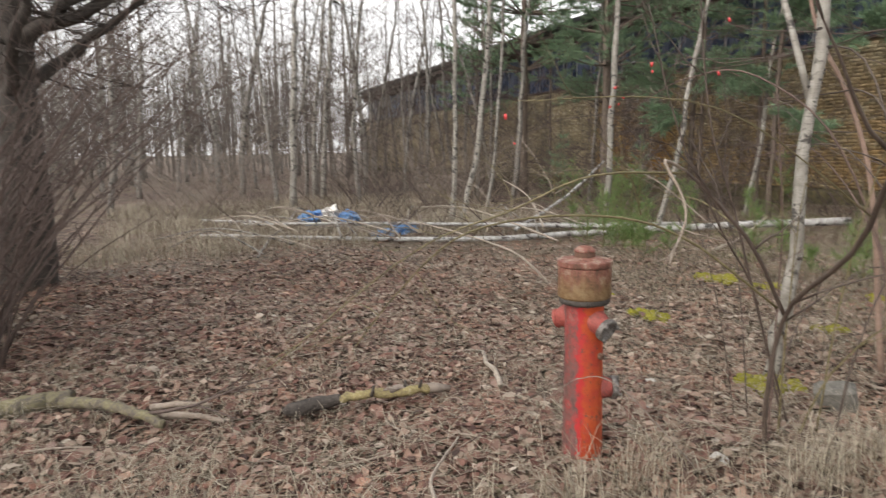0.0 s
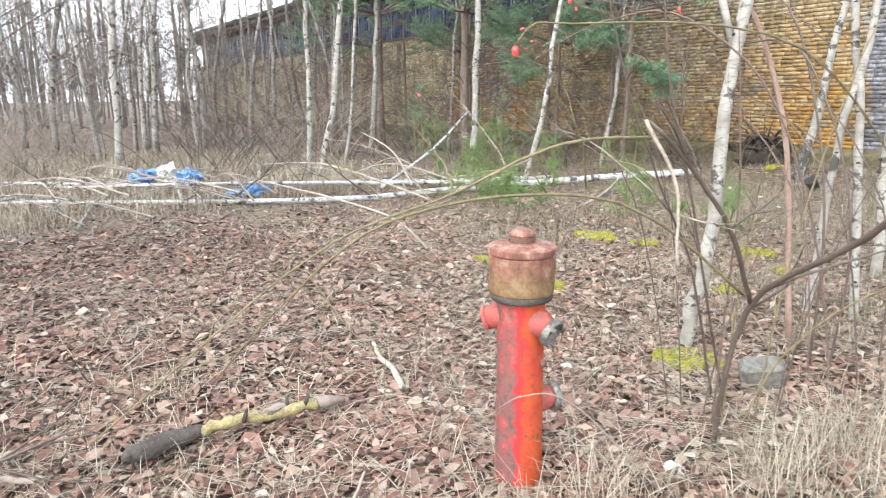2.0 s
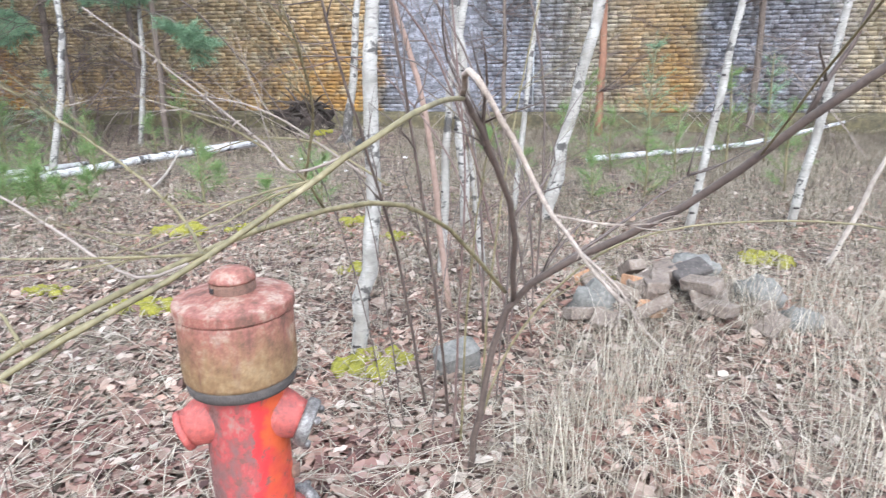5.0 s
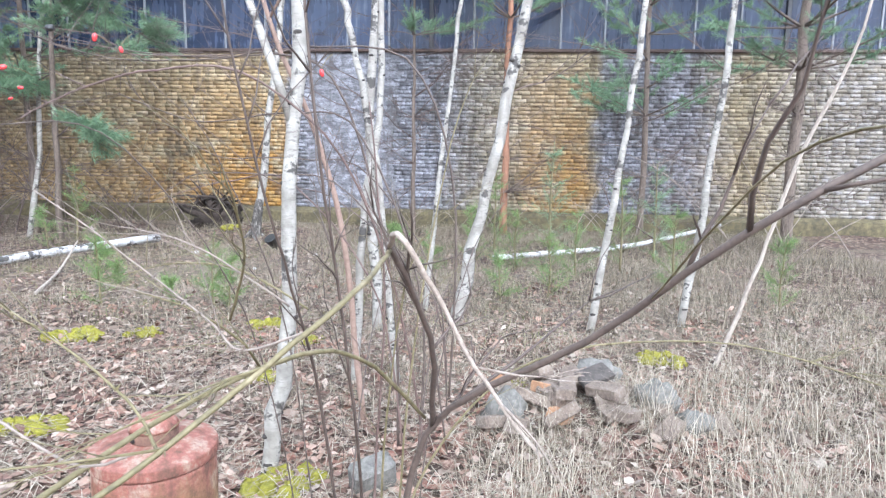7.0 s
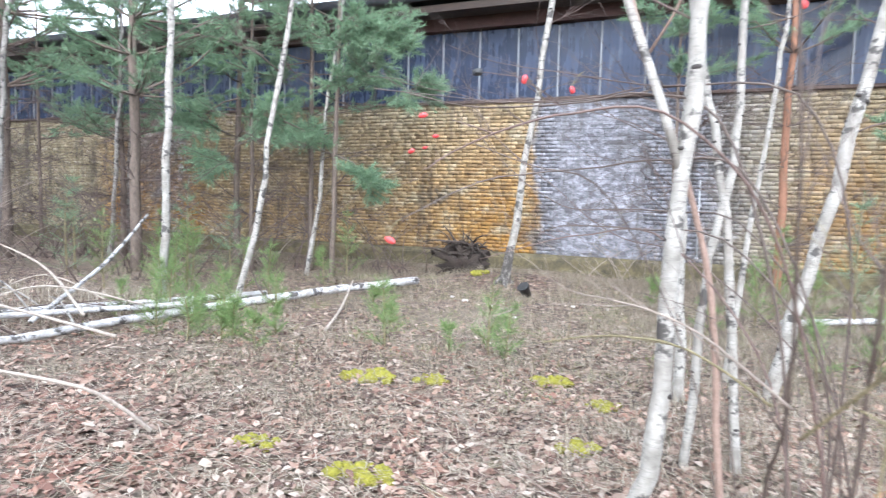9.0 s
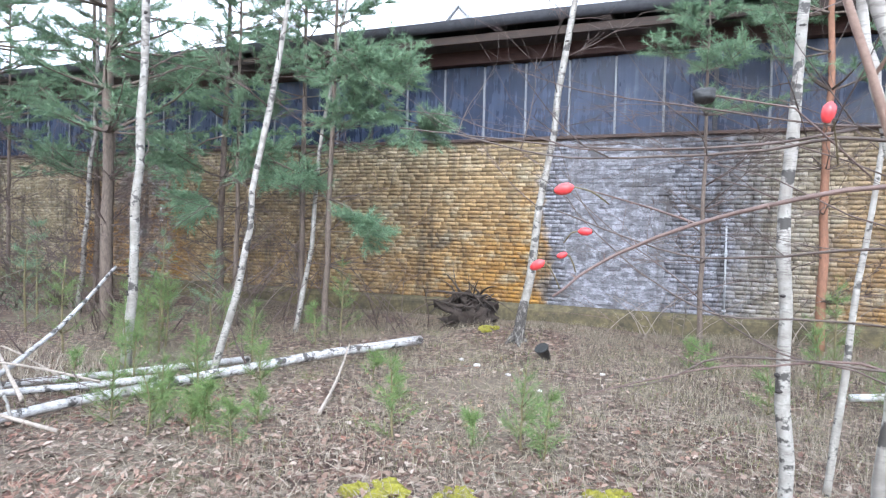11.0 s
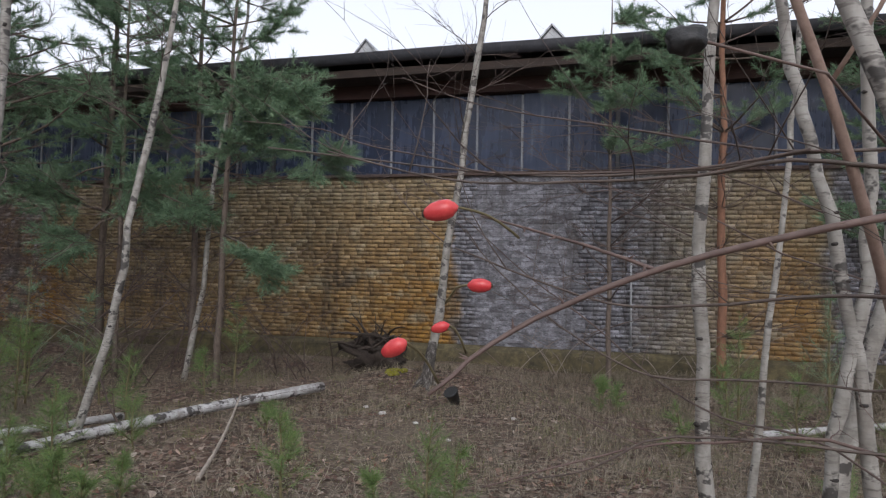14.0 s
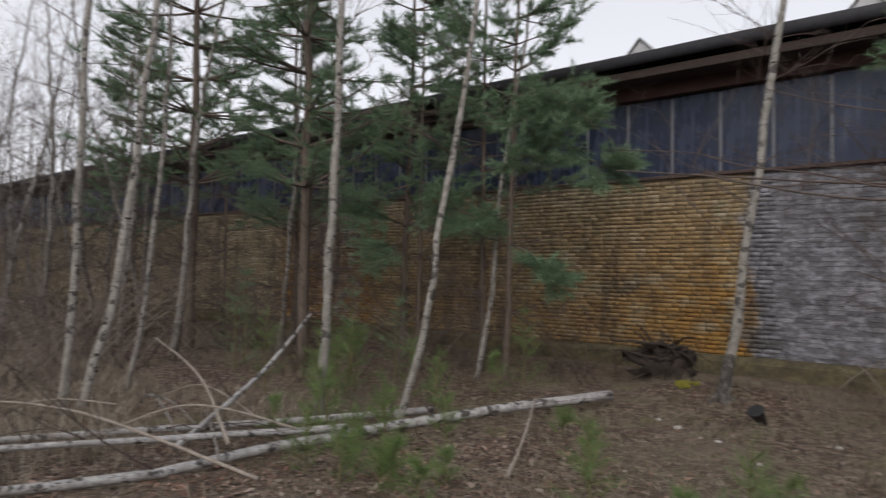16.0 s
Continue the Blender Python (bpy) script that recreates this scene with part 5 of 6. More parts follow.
cane(rose, [(0.44, 0.12, 1.27), (0.48, -0.01, 1.31), (0.535, 0.0, 1.22), (0.59, -0.01, 1.12), (0.66, -0.11, 1.05), (0.73, -0.2, 1.0)], 0.0062, 0.003, M_DEAD_DULL, 13, 2, 0.2, 16)
cane(rose, [(0.40, 0.35, -0.02), (0.27, 0.0, 0.40), (0.14, -0.12, 0.42), (-0.02, -0.17, 0.27)], 0.003, 0.0012, M_TWIG_PALE, 9, 2, 0.15)
rs = random.Random(66)
for i in range(5):
    a = rs.uniform(-0.9, 2.2)
    d = Vector((math.cos(a), math.sin(a), 0))
    q = Vector((0.25 + rs.uniform(-0.12, 0.2), 0.95 + rs.uniform(-0.15, 0.2), -0.03))
    h, reach = rs.uniform(0.7, 1.9), rs.uniform(0.2, 0.75)
    if d.y < -0.5 and h > 1.2:
        reach *= 0.6
    cane(rose, [q, q + Vector((0, 0, h * 0.45)) + d * reach * 0.2, q + Vector((0, 0, h * 0.85)) + d * reach * 0.6, q + Vector((0, 0, h)) + d * reach], rs.uniform(0.003, 0.005), 0.0014, (M_CANE, M_CANE_DARK, M_CANE_DARK)[i % 3], 500 + i, 5, 0.35, 16)
# low left-reaching sprays over the logs
cane(rose, [(0.05, 0.85, 0.95), (-0.15, 0.8, 1.08), (-0.35, 0.78, 1.10), (-0.55, 0.82, 1.05)], 0.004, 0.0015, M_CANE, 520, 6, 0.3, 18)
cane(rose, [(0.07, 0.6, 1.02), (-0.15, 0.5, 1.2), (-0.38, 0.5, 1.25)], 0.0035, 0.0015, M_TWIG_PALE, 521, 6, 0.3, 14)
cane(rose, [(0.05, 0.25, 1.07), (0.15, 0.1, 1.25), (0.2, -0.1, 1.42)], 0.0035, 0.0015, M_CANE, 522, 5, 0.3, 12)
cane(rose, [(1.0, 0.31, 1.14), (1.0, -0.3, 1.45), (0.92, -0.84, 1.47)], 0.0025, 0.0012, M_CANE, 523, 1, 0.2, 12)
for k, pts in enumerate(([(0.31, -0.53, 1.147), (0.268, -0.498, 1.176), (0.201, -0.478, 1.218), (0.1, -0.479, 1.283), (-0.002, -0.482, 1.333)],
                         [(0.42, -0.37, 1.23), (0.336, -0.369, 1.202), (0.291, -0.355, 1.232), (0.209, -0.341, 1.287), (0.126, -0.338, 1.346), (0.05, -0.338, 1.396)],
                         [(0.167, -0.615, 1.072), (0.135, -0.606, 1.104), (0.089, -0.604, 1.123), (0.011, -0.609, 1.163), (-0.085, -0.618, 1.184), (-0.199, -0.644, 1.224)],
                         [(0.27, -0.5, 1.125), (0.203, -0.506, 1.109), (0.111, -0.504, 1.159), (0.039, -0.498, 1.192), (-0.042, -0.509, 1.225), (-0.165, -0.552, 1.25), (-0.284, -0.59, 1.26)])):
    cane(rose, pts, 0.0019, 0.0008, (M_CANE, M_TWIG_PALE)[k % 2], 540 + k, 4, 0.16, 20)
hip(rose, (0.90, -0.86, 1.435), (0.1, 0.0, -1), 0.006, (0.92, -0.84, 1.47))
for i, (q, w, s) in enumerate((((0.05, 0.7, 1.9), (0.3, 0, -1), 0.009), ((0.2, 0.5, 1.65), (0.2, 0.1, -1), 0.008), ((-0.46, 0.72, 1.74), (0.2, 0.1, -1), 0.008))):
    hip(rose, q, w, s, (q[0] + 0.02, q[1] + 0.03, q[2] + 0.05))

rose2 = thing("rose_shrub", "bare rose cane with red hips hanging over the clearing", "shrub", at=(0, 0, 0))
cane(rose2, [(0.35, 1.7, -0.03), (0.25, 1.6, 0.7), (0.05, 1.4, 1.4), (-0.25, 1.15, 1.72), (-0.55, 1.03, 1.72), (-0.78, 1.03, 1.665), (-0.92, 1.0, 1.60), (-0.985, 0.95, 1.545)], 0.0062, 0.002, M_CANE_RED, 21, 0, 0.3, 34)
cane(rose2, [(-0.78, 1.03, 1.665), (-0.85, 1.05, 1.69), (-0.98, 1.15, 1.73)], 0.0022, 0.0012, M_CANE_RED, 22, 0, 0.2, 8)
cane(rose2, [(0.2, 1.8, -0.03), (0.15, 1.85, 0.9), (-0.1, 1.85, 1.75), (-0.4, 1.82, 1.9), (-0.65, 1.88, 1.885), (-0.95, 1.88, 1.875), (-1.2, 1.84, 1.88), (-1.5, 1.8, 1.95)], 0.007, 0.002, M_CANE_DARK, 23, 5, 0.45, 30)
cane(rose2, [(0.3, 1.75, -0.03), (0.3, 1.8, 0.8), (0.0, 1.82, 1.55), (-0.31, 1.8, 1.63), (-0.62, 1.87, 1.6), (-0.85, 1.9, 1.6), (-1.2, 1.9, 1.72)], 0.006, 0.002, M_CANE_DARK, 24, 5, 0.4, 28)
cane(rose2, [(0.25, 1.7, -0.03), (0.1, 1.75, 0.8), (-0.3, 1.76, 1.31), (-0.63, 1.84, 1.31), (-0.82, 1.85, 1.27), (-1.1, 1.8, 1.18)], 0.005, 0.0016, M_CANE_RED, 25, 4, 0.35, 26)
cane(rose2, [(0.4, 2.3, -0.03), (0.42, 2.25, 1.2), (0.2, 2.2, 1.9), (-0.28, 2.2, 1.99), (-0.58, 2.2, 1.95), (-0.96, 2.2, 1.94), (-1.32, 2.2, 1.97), (-1.9, 2.2, 2.05)], 0.0065, 0.0025, M_CANE_DARK, 26, 5, 0.45, 30)
cane(rose2, [(-0.28, 2.2, 1.99), (-0.47, 2.18, 2.0), (-0.8, 2.2, 2.07), (-1.19, 2.2, 2.15), (-1.45, 2.2, 2.25)], 0.004, 0.0015, M_TWIG, 27, 5, 0.4, 20)
for q, w, s, st in (((-0.954, 0.868, 1.708), (-1, -0.1, -0.25), 0.0115, (-0.90, 0.93, 1.69)), ((-0.93, 0.91, 1.648), (1, 0, 0.0), 0.0085, (-0.97, 0.95, 1.63)), ((-0.961, 0.90, 1.612), (-0.9, 0, -0.3), 0.0065, (-0.95, 0.95, 1.585)), ((-0.987, 0.858, 1.598), (-0.9, 0.1, -0.5), 0.0095, (-0.97, 0.93, 1.56)), ((-0.63, 0.86, 1.80), (-0.2, 0, -1), 0.011, (-0.6, 0.98, 1.75))):
    hip(rose2, q, w, s, st)
part("withered_hip", Geo().blob((-0.772, 0.852, 1.827), (0.0145, 0.010, 0.0105), 5, 0.5, 16), M_BLACK, rose2, "black withered hip")
part("stalk", Geo().tube([(-0.765, 0.855, 1.828), (-0.66, 0.93, 1.82), (-0.55, 1.03, 1.735)], [0.0013] * 3, 5), M_CANE_RED, rose2)
cane(rose2, [(0.45, 1.75, -0.03), (0.3, 1.72, 0.8), (-0.05, 1.7, 1.3), (-0.401, 1.7, 1.349), (-0.597, 1.7, 1.355), (-0.743, 1.7, 1.341), (-0.867, 1.7, 1.271), (-0.977, 1.7, 1.242)], 0.0045, 0.0014, M_CANE_DARK, 41, 2, 0.25, 30)
cane(rose2, [(0.42, 2.05, -0.03), (0.35, 2.05, 0.8), (0.0, 2.0, 1.36), (-0.304, 2.0, 1.417), (-0.488, 2.0, 1.425), (-0.726, 2.0, 1.42), (-0.869, 2.0, 1.481), (-0.992, 2.0, 1.564), (-1.136, 2.0, 1.695), (-1.197, 2.0, 1.774)], 0.0042, 0.0013, M_CANE_DARK, 42, 3, 0.3, 34)
cane(rose2, [(0.4, 2.3, -0.03), (0.3, 2.3, 0.7), (-0.206, 2.3, 1.185), (-0.52, 2.3, 1.271), (-0.708, 2.3, 1.371), (-0.893, 2.3, 1.528), (-1.091, 2.3, 1.67), (-1.3, 2.3, 1.86)], 0.004, 0.0012, M_TWIG, 43, 5, 0.35, 30)
cane(rose2, [(-0.43, 1.84, 1.93), (-0.634, 1.9, 1.905), (-0.86, 1.9, 1.90), (-1.121, 1.9, 1.905), (-1.264, 1.9, 1.945), (-1.445, 1.9, 1.985), (-1.573, 1.9, 2.03), (-1.8, 1.9, 2.06)], 0.0035, 0.0012, M_TWIG, 44, 5, 0.35, 26)
rose3 = thing("rose_shrub", "thin rose spray with scattered red hips", "shrub", at=(0, 0, 0))
cane(rose3, [(0.05, 0.95, -0.03), (-0.05, 0.9, 0.9), (-0.2, 0.8, 1.4), (-0.28, 0.72, 1.6)], 0.003, 0.0012, M_CANE_DARK, 31, 1, 0.3, 22)
cane(rose3, [(0.02, 0.9, -0.03), (-0.1, 0.75, 0.9), (-0.3, 0.45, 1.45), (-0.45, 0.2, 1.5), (-0.57, 0.0, 1.42)], 0.0026, 0.001, M_CANE_DARK, 32, 0, 0.2, 22)
for i, (q, k) in enumerate((((-0.58, -0.02, 1.385), (-0.57, 0.0, 1.42)),)):
    hip(rose3, q, (random.uniform(-1, 1), random.uniform(-0.3, 0.3), -0.5), 0.0075, k)

# ---------------------------------------------------------------- thickets


def thicket(at, radius, height, count, seed, mat, label, arch=0.6):
    rng = random.Random(seed)
    t = thing("bramble_thicket", label, "shrub", "thickets", at=at)
    for i in range(count):
        g = Geo()
        w, q = rng.uniform(0, 2 * math.pi), Vector((rng.gauss(0, radius * 0.5), rng.gauss(0, radius * 0.5), -0.05))
        d = Vector((math.cos(w) * 0.5, math.sin(w) * 0.5, 1)).normalized()
        pts, h = [q.copy()], height * rng.uniform(0.5, 1.1)
        for s in range(7):
            d = (d + Vector((math.cos(w) * 0.16 * arch, math.sin(w) * 0.16 * arch, -0.16 * arch)) + Vector((rng.uniform(-0.12, 0.12), rng.uniform(-0.12, 0.12), 0))).normalized()
            q = q + d * h / 5
            pts.append(q.copy())
        g.tube(pts, [0.010 * (1 - 0.1 * s) * rng.uniform(0.7, 1.2) for s in range(8)], 4)
        for b in range(3):
            k = rng.randint(2, 6)
            branchlet(g, pts[k], Vector((rng.uniform(-1, 1), rng.uniform(-1, 1), rng.uniform(-0.1, 0.9))), h * 0.25, 0.004, rng, 1, 0.0, 3)
        part("stem", g, mat, t)
    return t


thicket((-2.6, -2.95, 0), 0.28, 2.0, 70, 50, M_TWIG, "dark upright thorn thicket", 0.25)
thicket((-3.6, -3.5, 0), 0.5, 2.8, 110, 51, M_TWIG, "dense dark bramble and hazel thicket", 0.35)
thicket((-5.2, -4.3, 0), 0.8, 2.0, 80, 52, M_TWIG, "dense dark bare shrub", 0.4)
thicket((-7.2, -4.8, 0), 0.9, 2.0, 70, 53, M_TWIG_PALE, "grey bare shrub at the wood's edge")
thicket((-9.6, -5.6, 0), 1.2, 2.4, 80, 54, M_TWIG_PALE, "grey bare shrub at the wood's edge")
for i, (x, y, r, h, m) in enumerate(((-8.6, 8.6, 0.8, 1.6, M_TWIG_PALE), (-10.6, 8.3, 1.0, 2.2, M_TWIG), (-6.6, 9.9, 0.8, 1.6, M_TWIG), (-12.2, 6.6, 1.2, 2.4, M_TWIG_PALE), (-14.5, 5.2, 1.4, 2.8, M_TWIG_PALE), (-11.6, 4.0, 1.0, 2.0, M_TWIG_PALE),
                                    (-15.5, -0.5, 1.4, 2.6, M_TWIG_PALE), (-12.6, -1.2, 1.2, 2.4, M_TWIG_PALE), (-17.5, 7.5, 1.5, 3.0, M_TWIG), (-20, 4, 1.6, 3.2, M_TWIG_PALE), (2.6, 9.8, 0.9, 1.8, M_TWIG_PALE), (4.6, 8.0, 1.0, 2.0, M_TWIG_PALE), (-1.6, 10.6, 0.7, 1.0, M_TWIG_PALE), (0.4, 10.9, 0.7, 1.2, M_TWIG_PALE), (-11.0, 2.4, 1.1, 1.6, M_CANE_DARK), (-13.0, 8.4, 1.2, 2.4, M_CANE_DARK), (-15.2, 3.4, 1.3, 2.2, M_CANE_DARK), (-12.4, 5.4, 1.0, 1.8, M_CANE_DARK), (-18.0, 5.4, 1.4, 2.6, M_CANE_DARK), (-9.0, 9.9, 0.8, 1.4, M_TWIG), (-7.2, 7.9, 0.7, 2.4, M_TWIG), (-5.5, 9.7, 0.5, 1.5, M_TWIG), (-8.9, 7.0, 0.8, 2.6, M_TWIG))):
    thicket((x, y, 0), r, h, 9 if y > 6.5 and x > -13 else 40, 90 + i, m, "bare grey brushwood beside the clearing", 0.5)

oak = thing("oak_tree", "old dark oak with crooked bare limbs", "tree", at=(-5.6, -3.1, 0))
ro = random.Random(77)
part("trunk", Geo().tube(wander([(0, 0, -0.1), (0.05, 0.05, 1.2), (0.0, 0.1, 2.6), (0.15, 0.2, 4.2), (0.1, 0.2, 6.5)], 20, 0.02, ro), [0.28 - 0.011 * i for i in range(21)], 14), M_OAK, oak)
for pts in ([(0, 0.1, 2.5), (0.4, 0.9, 3.0), (0.5, 1.7, 3.1), (0.8, 2.6, 3.6)], [(0.05, 0.15, 3.2), (0.3, 1.2, 3.7), (0.2, 2.4, 3.6), (0.3, 3.4, 3.9)], [(0, 0.1, 2.0), (-0.6, 0.9, 2.8), (-0.9, 1.7, 3.5)],
            [(0, 0.1, 2.7), (0.3, 0.7, 2.75), (0.3, 1.4, 3.2), (0.3, 2.1, 3.3), (0.3, 3.0, 3.15)], [(0, 0.1, 3.4), (0.3, 0.9, 3.55), (0.3, 2.0, 3.75), (0.4, 3.3, 3.7)], [(0, 0.0, 1.9), (0.5, 0.2, 2.4), (0.9, 0.5, 3.1), (1.0, 0.9, 3.9)]):
    g = Geo()
    line = wander(pts, 12, 0.04, ro)
    g.tube(line, [0.085 - 0.006 * i for i in range(13)], 8)
    for i in range(22):
        branchlet(g, line[ro.randint(2, 12)], Vector((ro.uniform(-1, 1), ro.uniform(-1, 1), ro.uniform(-0.4, 0.9))), ro.uniform(0.5, 1.1), 0.014, ro, 2, 0.0, 4)
    part("limb", g, M_OAK, oak)

# ---------------------------------------------------------------- far wood

rf = random.Random(101)
stock = [birch([(0, 0, 0), (rf.uniform(-0.2, 0.2), 0.1, 2), (rf.uniform(-0.4, 0.4), 0.2, 4)], rf.uniform(0.05, 0.09), 200 + i, 10, bark=M_BIRCH_FAR, label="grey slender birch in the bare wood", twigs=42, low=1.2, split=False, group="background birches") for i in range(4)]
spots = []
while len(spots) < 150:
    x, y = rf.uniform(-46, -11), rf.uniform(-22, 10.8)
    if math.hypot(x + 1, y) > 12 and all((x - a) ** 2 + (y - b) ** 2 > 1.1 for a, b in spots):
        spots.append((x, y))
for i, (x, y) in enumerate(spots):
    m = pose(x, y, 0, rf.gauss(0, 4.5), rf.gauss(0, 4.5), rf.uniform(0, 360)) @ Matrix.Scale(rf.uniform(0.75, 1.15), 4)
    if i < 4:
        stock[i].matrix_basis = m
    else:
        copy_thing(stock[i % 4], m)
for i in range(26):
    x, y = rf.uniform(-25, 25), rf.uniform(-30, -9)
    copy_thing(stock[i % 4], pose(x, y, 0, 0, 0, rf.uniform(0, 360)))
for i in range(10):
    copy_thing(stock[i % 4], pose(rf.uniform(6, 14), rf.uniform(-6, 10), 0, 0, 0, rf.uniform(0, 360)))

wood = Geo()
for i in range(900):
    x, y = rf.uniform(-110, -30), rf.uniform(-70, 11)
    h, r = rf.uniform(6, 12), rf.uniform(0.05, 0.13)
    lx, ly = rf.uniform(-0.6, 0.6), rf.uniform(-0.6, 0.6)
    wood.tube([(x, y, -0.1), (x + lx * 0.5, y + ly * 0.5, h * 0.5), (x + lx, y + ly, h)], [r, r * 0.7, r * 0.15], 4)
    for k in range(16):
        z = h * rf.uniform(0.12, 0.95)
        w = rf.uniform(0, 2 * math.pi)
        q = Vector((x + lx * z / h, y + ly * z / h, z))
        e = q + Vector((math.cos(w), math.sin(w), rf.uniform(0.2, 0.9))) * rf.uniform(0.6, 2.0)
        wood.tube([q, e], [r * 0.25, r * 0.08], 3)
tr2 = np.random.default_rng(31)
TW = 90000
base = np.stack([tr2.uniform(-62, -17, TW), tr2.uniform(-45, 10.5, TW), tr2.uniform(0.3, 1, TW) ** 1.3 * 8.5], 1)
base[:, :2] = np.round(base[:, :2] / 1.3) * 1.3 + tr2.normal(0, 0.42, (TW, 2))
lean = np.stack([tr2.normal(0, 0.45, TW), tr2.normal(0, 0.45, TW), tr2.uniform(0.4, 1.0, TW)], 1) * tr2.uniform(0.5, 1.5, (TW, 1))
edge = np.cross(lean, tr2.normal(size=(TW, 3)))
edge *= tr2.uniform(0.004, 0.012, (TW, 1)) / np.linalg.norm(edge, axis=1, keepdims=True)
twv = np.stack([base - edge, base + edge, base + lean], 1).reshape(-1, 3)
tagged(new("far_twigs", raw_mesh("far_twigs", twv, np.arange(3 * TW).reshape(-1, 3), M_WOOD_FAR)), "haze of fine bare twigs in the distant wood", "woodland", kind="stuff")
single("far_wood", wood, M_WOOD_FAR, "grey-brown bare wood in the distance", "woodland", kind="stuff", smooth=False)

# ---------------------------------------------------------------- litter, grass, moss

nr = np.random.default_rng(7)


def spread_points(n, x0, x1, y0, y1, power=1.6):
    """Random places in a rectangle, thicker toward the path."""
    x, y = nr.uniform(x0, x1, n * 3), nr.uniform(y0, y1, n * 3)
    d = np.hypot(x + 0.3, y - 1.0)
    keep = nr.random(n * 3) < 1 / (1 + (d / 3.5) ** power)
    return x[keep][:n], y[keep][:n]


def leaves(n, box, name, label, size, mat=M_LEAF):
    x, y = spread_points(n, *box)
    n = len(x)
    clear = (np.hypot(x, y) > 0.11) & (nr.random(len(x)) < np.clip(1.25 - 0.17 * np.maximum(y, 0), 0.2, 1))
    x, y = x[clear], y[clear]
    n = len(x)
    z = ground_z(x, y) + nr.uniform(0.004, 0.03, n)
    a, s = nr.uniform(0, 2 * np.pi, n), size * nr.uniform(0.5, 1.25, n)
    u = np.stack([np.cos(a), np.sin(a), nr.normal(0, 0.28, n)], 1)
    w = np.stack([-np.sin(a), np.cos(a), nr.normal(0, 0.28, n)], 1)
    c = np.stack([x, y, z], 1)
    up = np.array([0, 0, 1.0])
    L, W, curl = s[:, None], (s * nr.uniform(0.35, 0.68, n))[:, None], (s * nr.uniform(-0.15, 0.35, n))[:, None]
    ja, jb, jc, jd, bend = (nr.uniform(0.45, 1.35, (n, 1)) for k in range(5))
    pts = [c - u * L, c - u * L * 0.35 * jb + w * W * ja + up * curl * bend, c + u * L * 0.4 * jc + w * W * 0.8 * jb + up * curl, c + u * L * jd + up * curl * (bend - 0.6), c + u * L * 0.4 * ja - w * W * 0.8 * jc + up * curl * bend, c - u * L * 0.35 * jd - w * W * jd + up * curl]
    v = np.stack(pts, 1).reshape(-1, 3)
    b = np.arange(n)[:, None] * 6
    f = np.concatenate([b + np.array([[0, 1, 5]]), b + np.array([[1, 2, 4]]), b + np.array([[1, 4, 5]]), b + np.array([[2, 3, 4]])])
    tagged(new(name, raw_mesh(name, v, f, mat)), label, "leaf litter", kind="stuff")


leaves(80000, (-9, 5, -4.5, 11.5), "fallen_leaves", "layer of curled brown and pale fallen leaves", 0.028)
leaves(30000, (-6, 4, -3.5, 6.0), "fallen_leaves", "broad curled oak leaves over the litter", 0.037)
leaves(14000, (-5.5, 0.3, -3.8, 0.9), "fallen_leaves", "deep russet oak leaves beside the thicket", 0.037, M_LEAF_RED)


def blades(x, y, height, lean, width, mat, name, label):
    n = len(x)
    z = ground_z(x, y) - 0.01
    a = nr.uniform(0, 2 * np.pi, n)
    h = height * nr.uniform(0.4, 1.15, n)
    d = np.stack([np.cos(a), np.sin(a), np.zeros(n)], 1)
    s = np.stack([-np.sin(a), np.cos(a), np.zeros(n)], 1) * (width * nr.uniform(0.6, 1.3, n))[:, None]
    c = np.stack([x, y, z], 1)
    k = (lean * nr.uniform(0.1, 1.3, n) * h)[:, None]
    up = np.array([0, 0, 1.0])
    m1, m2, tip = c + up * (h * 0.45)[:, None] + d * k * 0.25, c + up * (h * 0.75)[:, None] + d * k * 0.65, c + up * (h * 0.85)[:, None] + d * k * 1.25
    v = np.stack([c - s, c + s, m1 - s * 0.8, m1 + s * 0.8, m2 - s * 0.5, m2 + s * 0.5, tip], 1).reshape(-1, 3)
    b = np.arange(n)[:, None] * 7
    f = np.concatenate([b + np.array([[p]]).reshape(1, 3) for p in ([0, 1, 3], [0, 3, 2], [2, 3, 5], [2, 5, 4], [4, 5, 6])])
    tagged(new(name, raw_mesh(name, v, f, mat)), label, "grass", kind="stuff")


def clumps(n, per, x0, x1, y0, y1, sd, mask=None):
    cx, cy = nr.uniform(x0, x1, n), nr.uniform(y0, y1, n)
    if mask is not None:
        k = mask(cx, cy)
        cx, cy = cx[k], cy[k]
    x, y = np.repeat(cx, per) + nr.normal(0, sd, len(cx) * per), np.repeat(cy, per) + nr.normal(0, sd, len(cy) * per)
    k = np.hypot(x, y) > 0.12
    return x[k], y[k]


# flattened straw and broken stalks over the leaves
x, y = spread_points(60000, -9, 5, -4.5, 11.5)
n = len(x)
a, ln = nr.uniform(0, 2 * np.pi, n), nr.uniform(0.03, 0.13, n)
d = np.stack([np.cos(a), np.sin(a), nr.normal(0.05, 0.16, n)], 1) * ln[:, None]
s = np.stack([-np.sin(a), np.cos(a), np.zeros(n)], 1) * nr.uniform(0.0009, 0.0022, n)[:, None]
c = np.stack([x, y, ground_z(x, y) + nr.uniform(0.02, 0.05, n)], 1)
sag = np.array([0, 0, 0.008])
v = np.stack([c - d - s, c - d + s, c + sag + s, c + sag - s, c + d + s * 0.4, c + d - s * 0.4], 1).reshape(-1, 3)
b = np.arange(n)[:, None] * 6
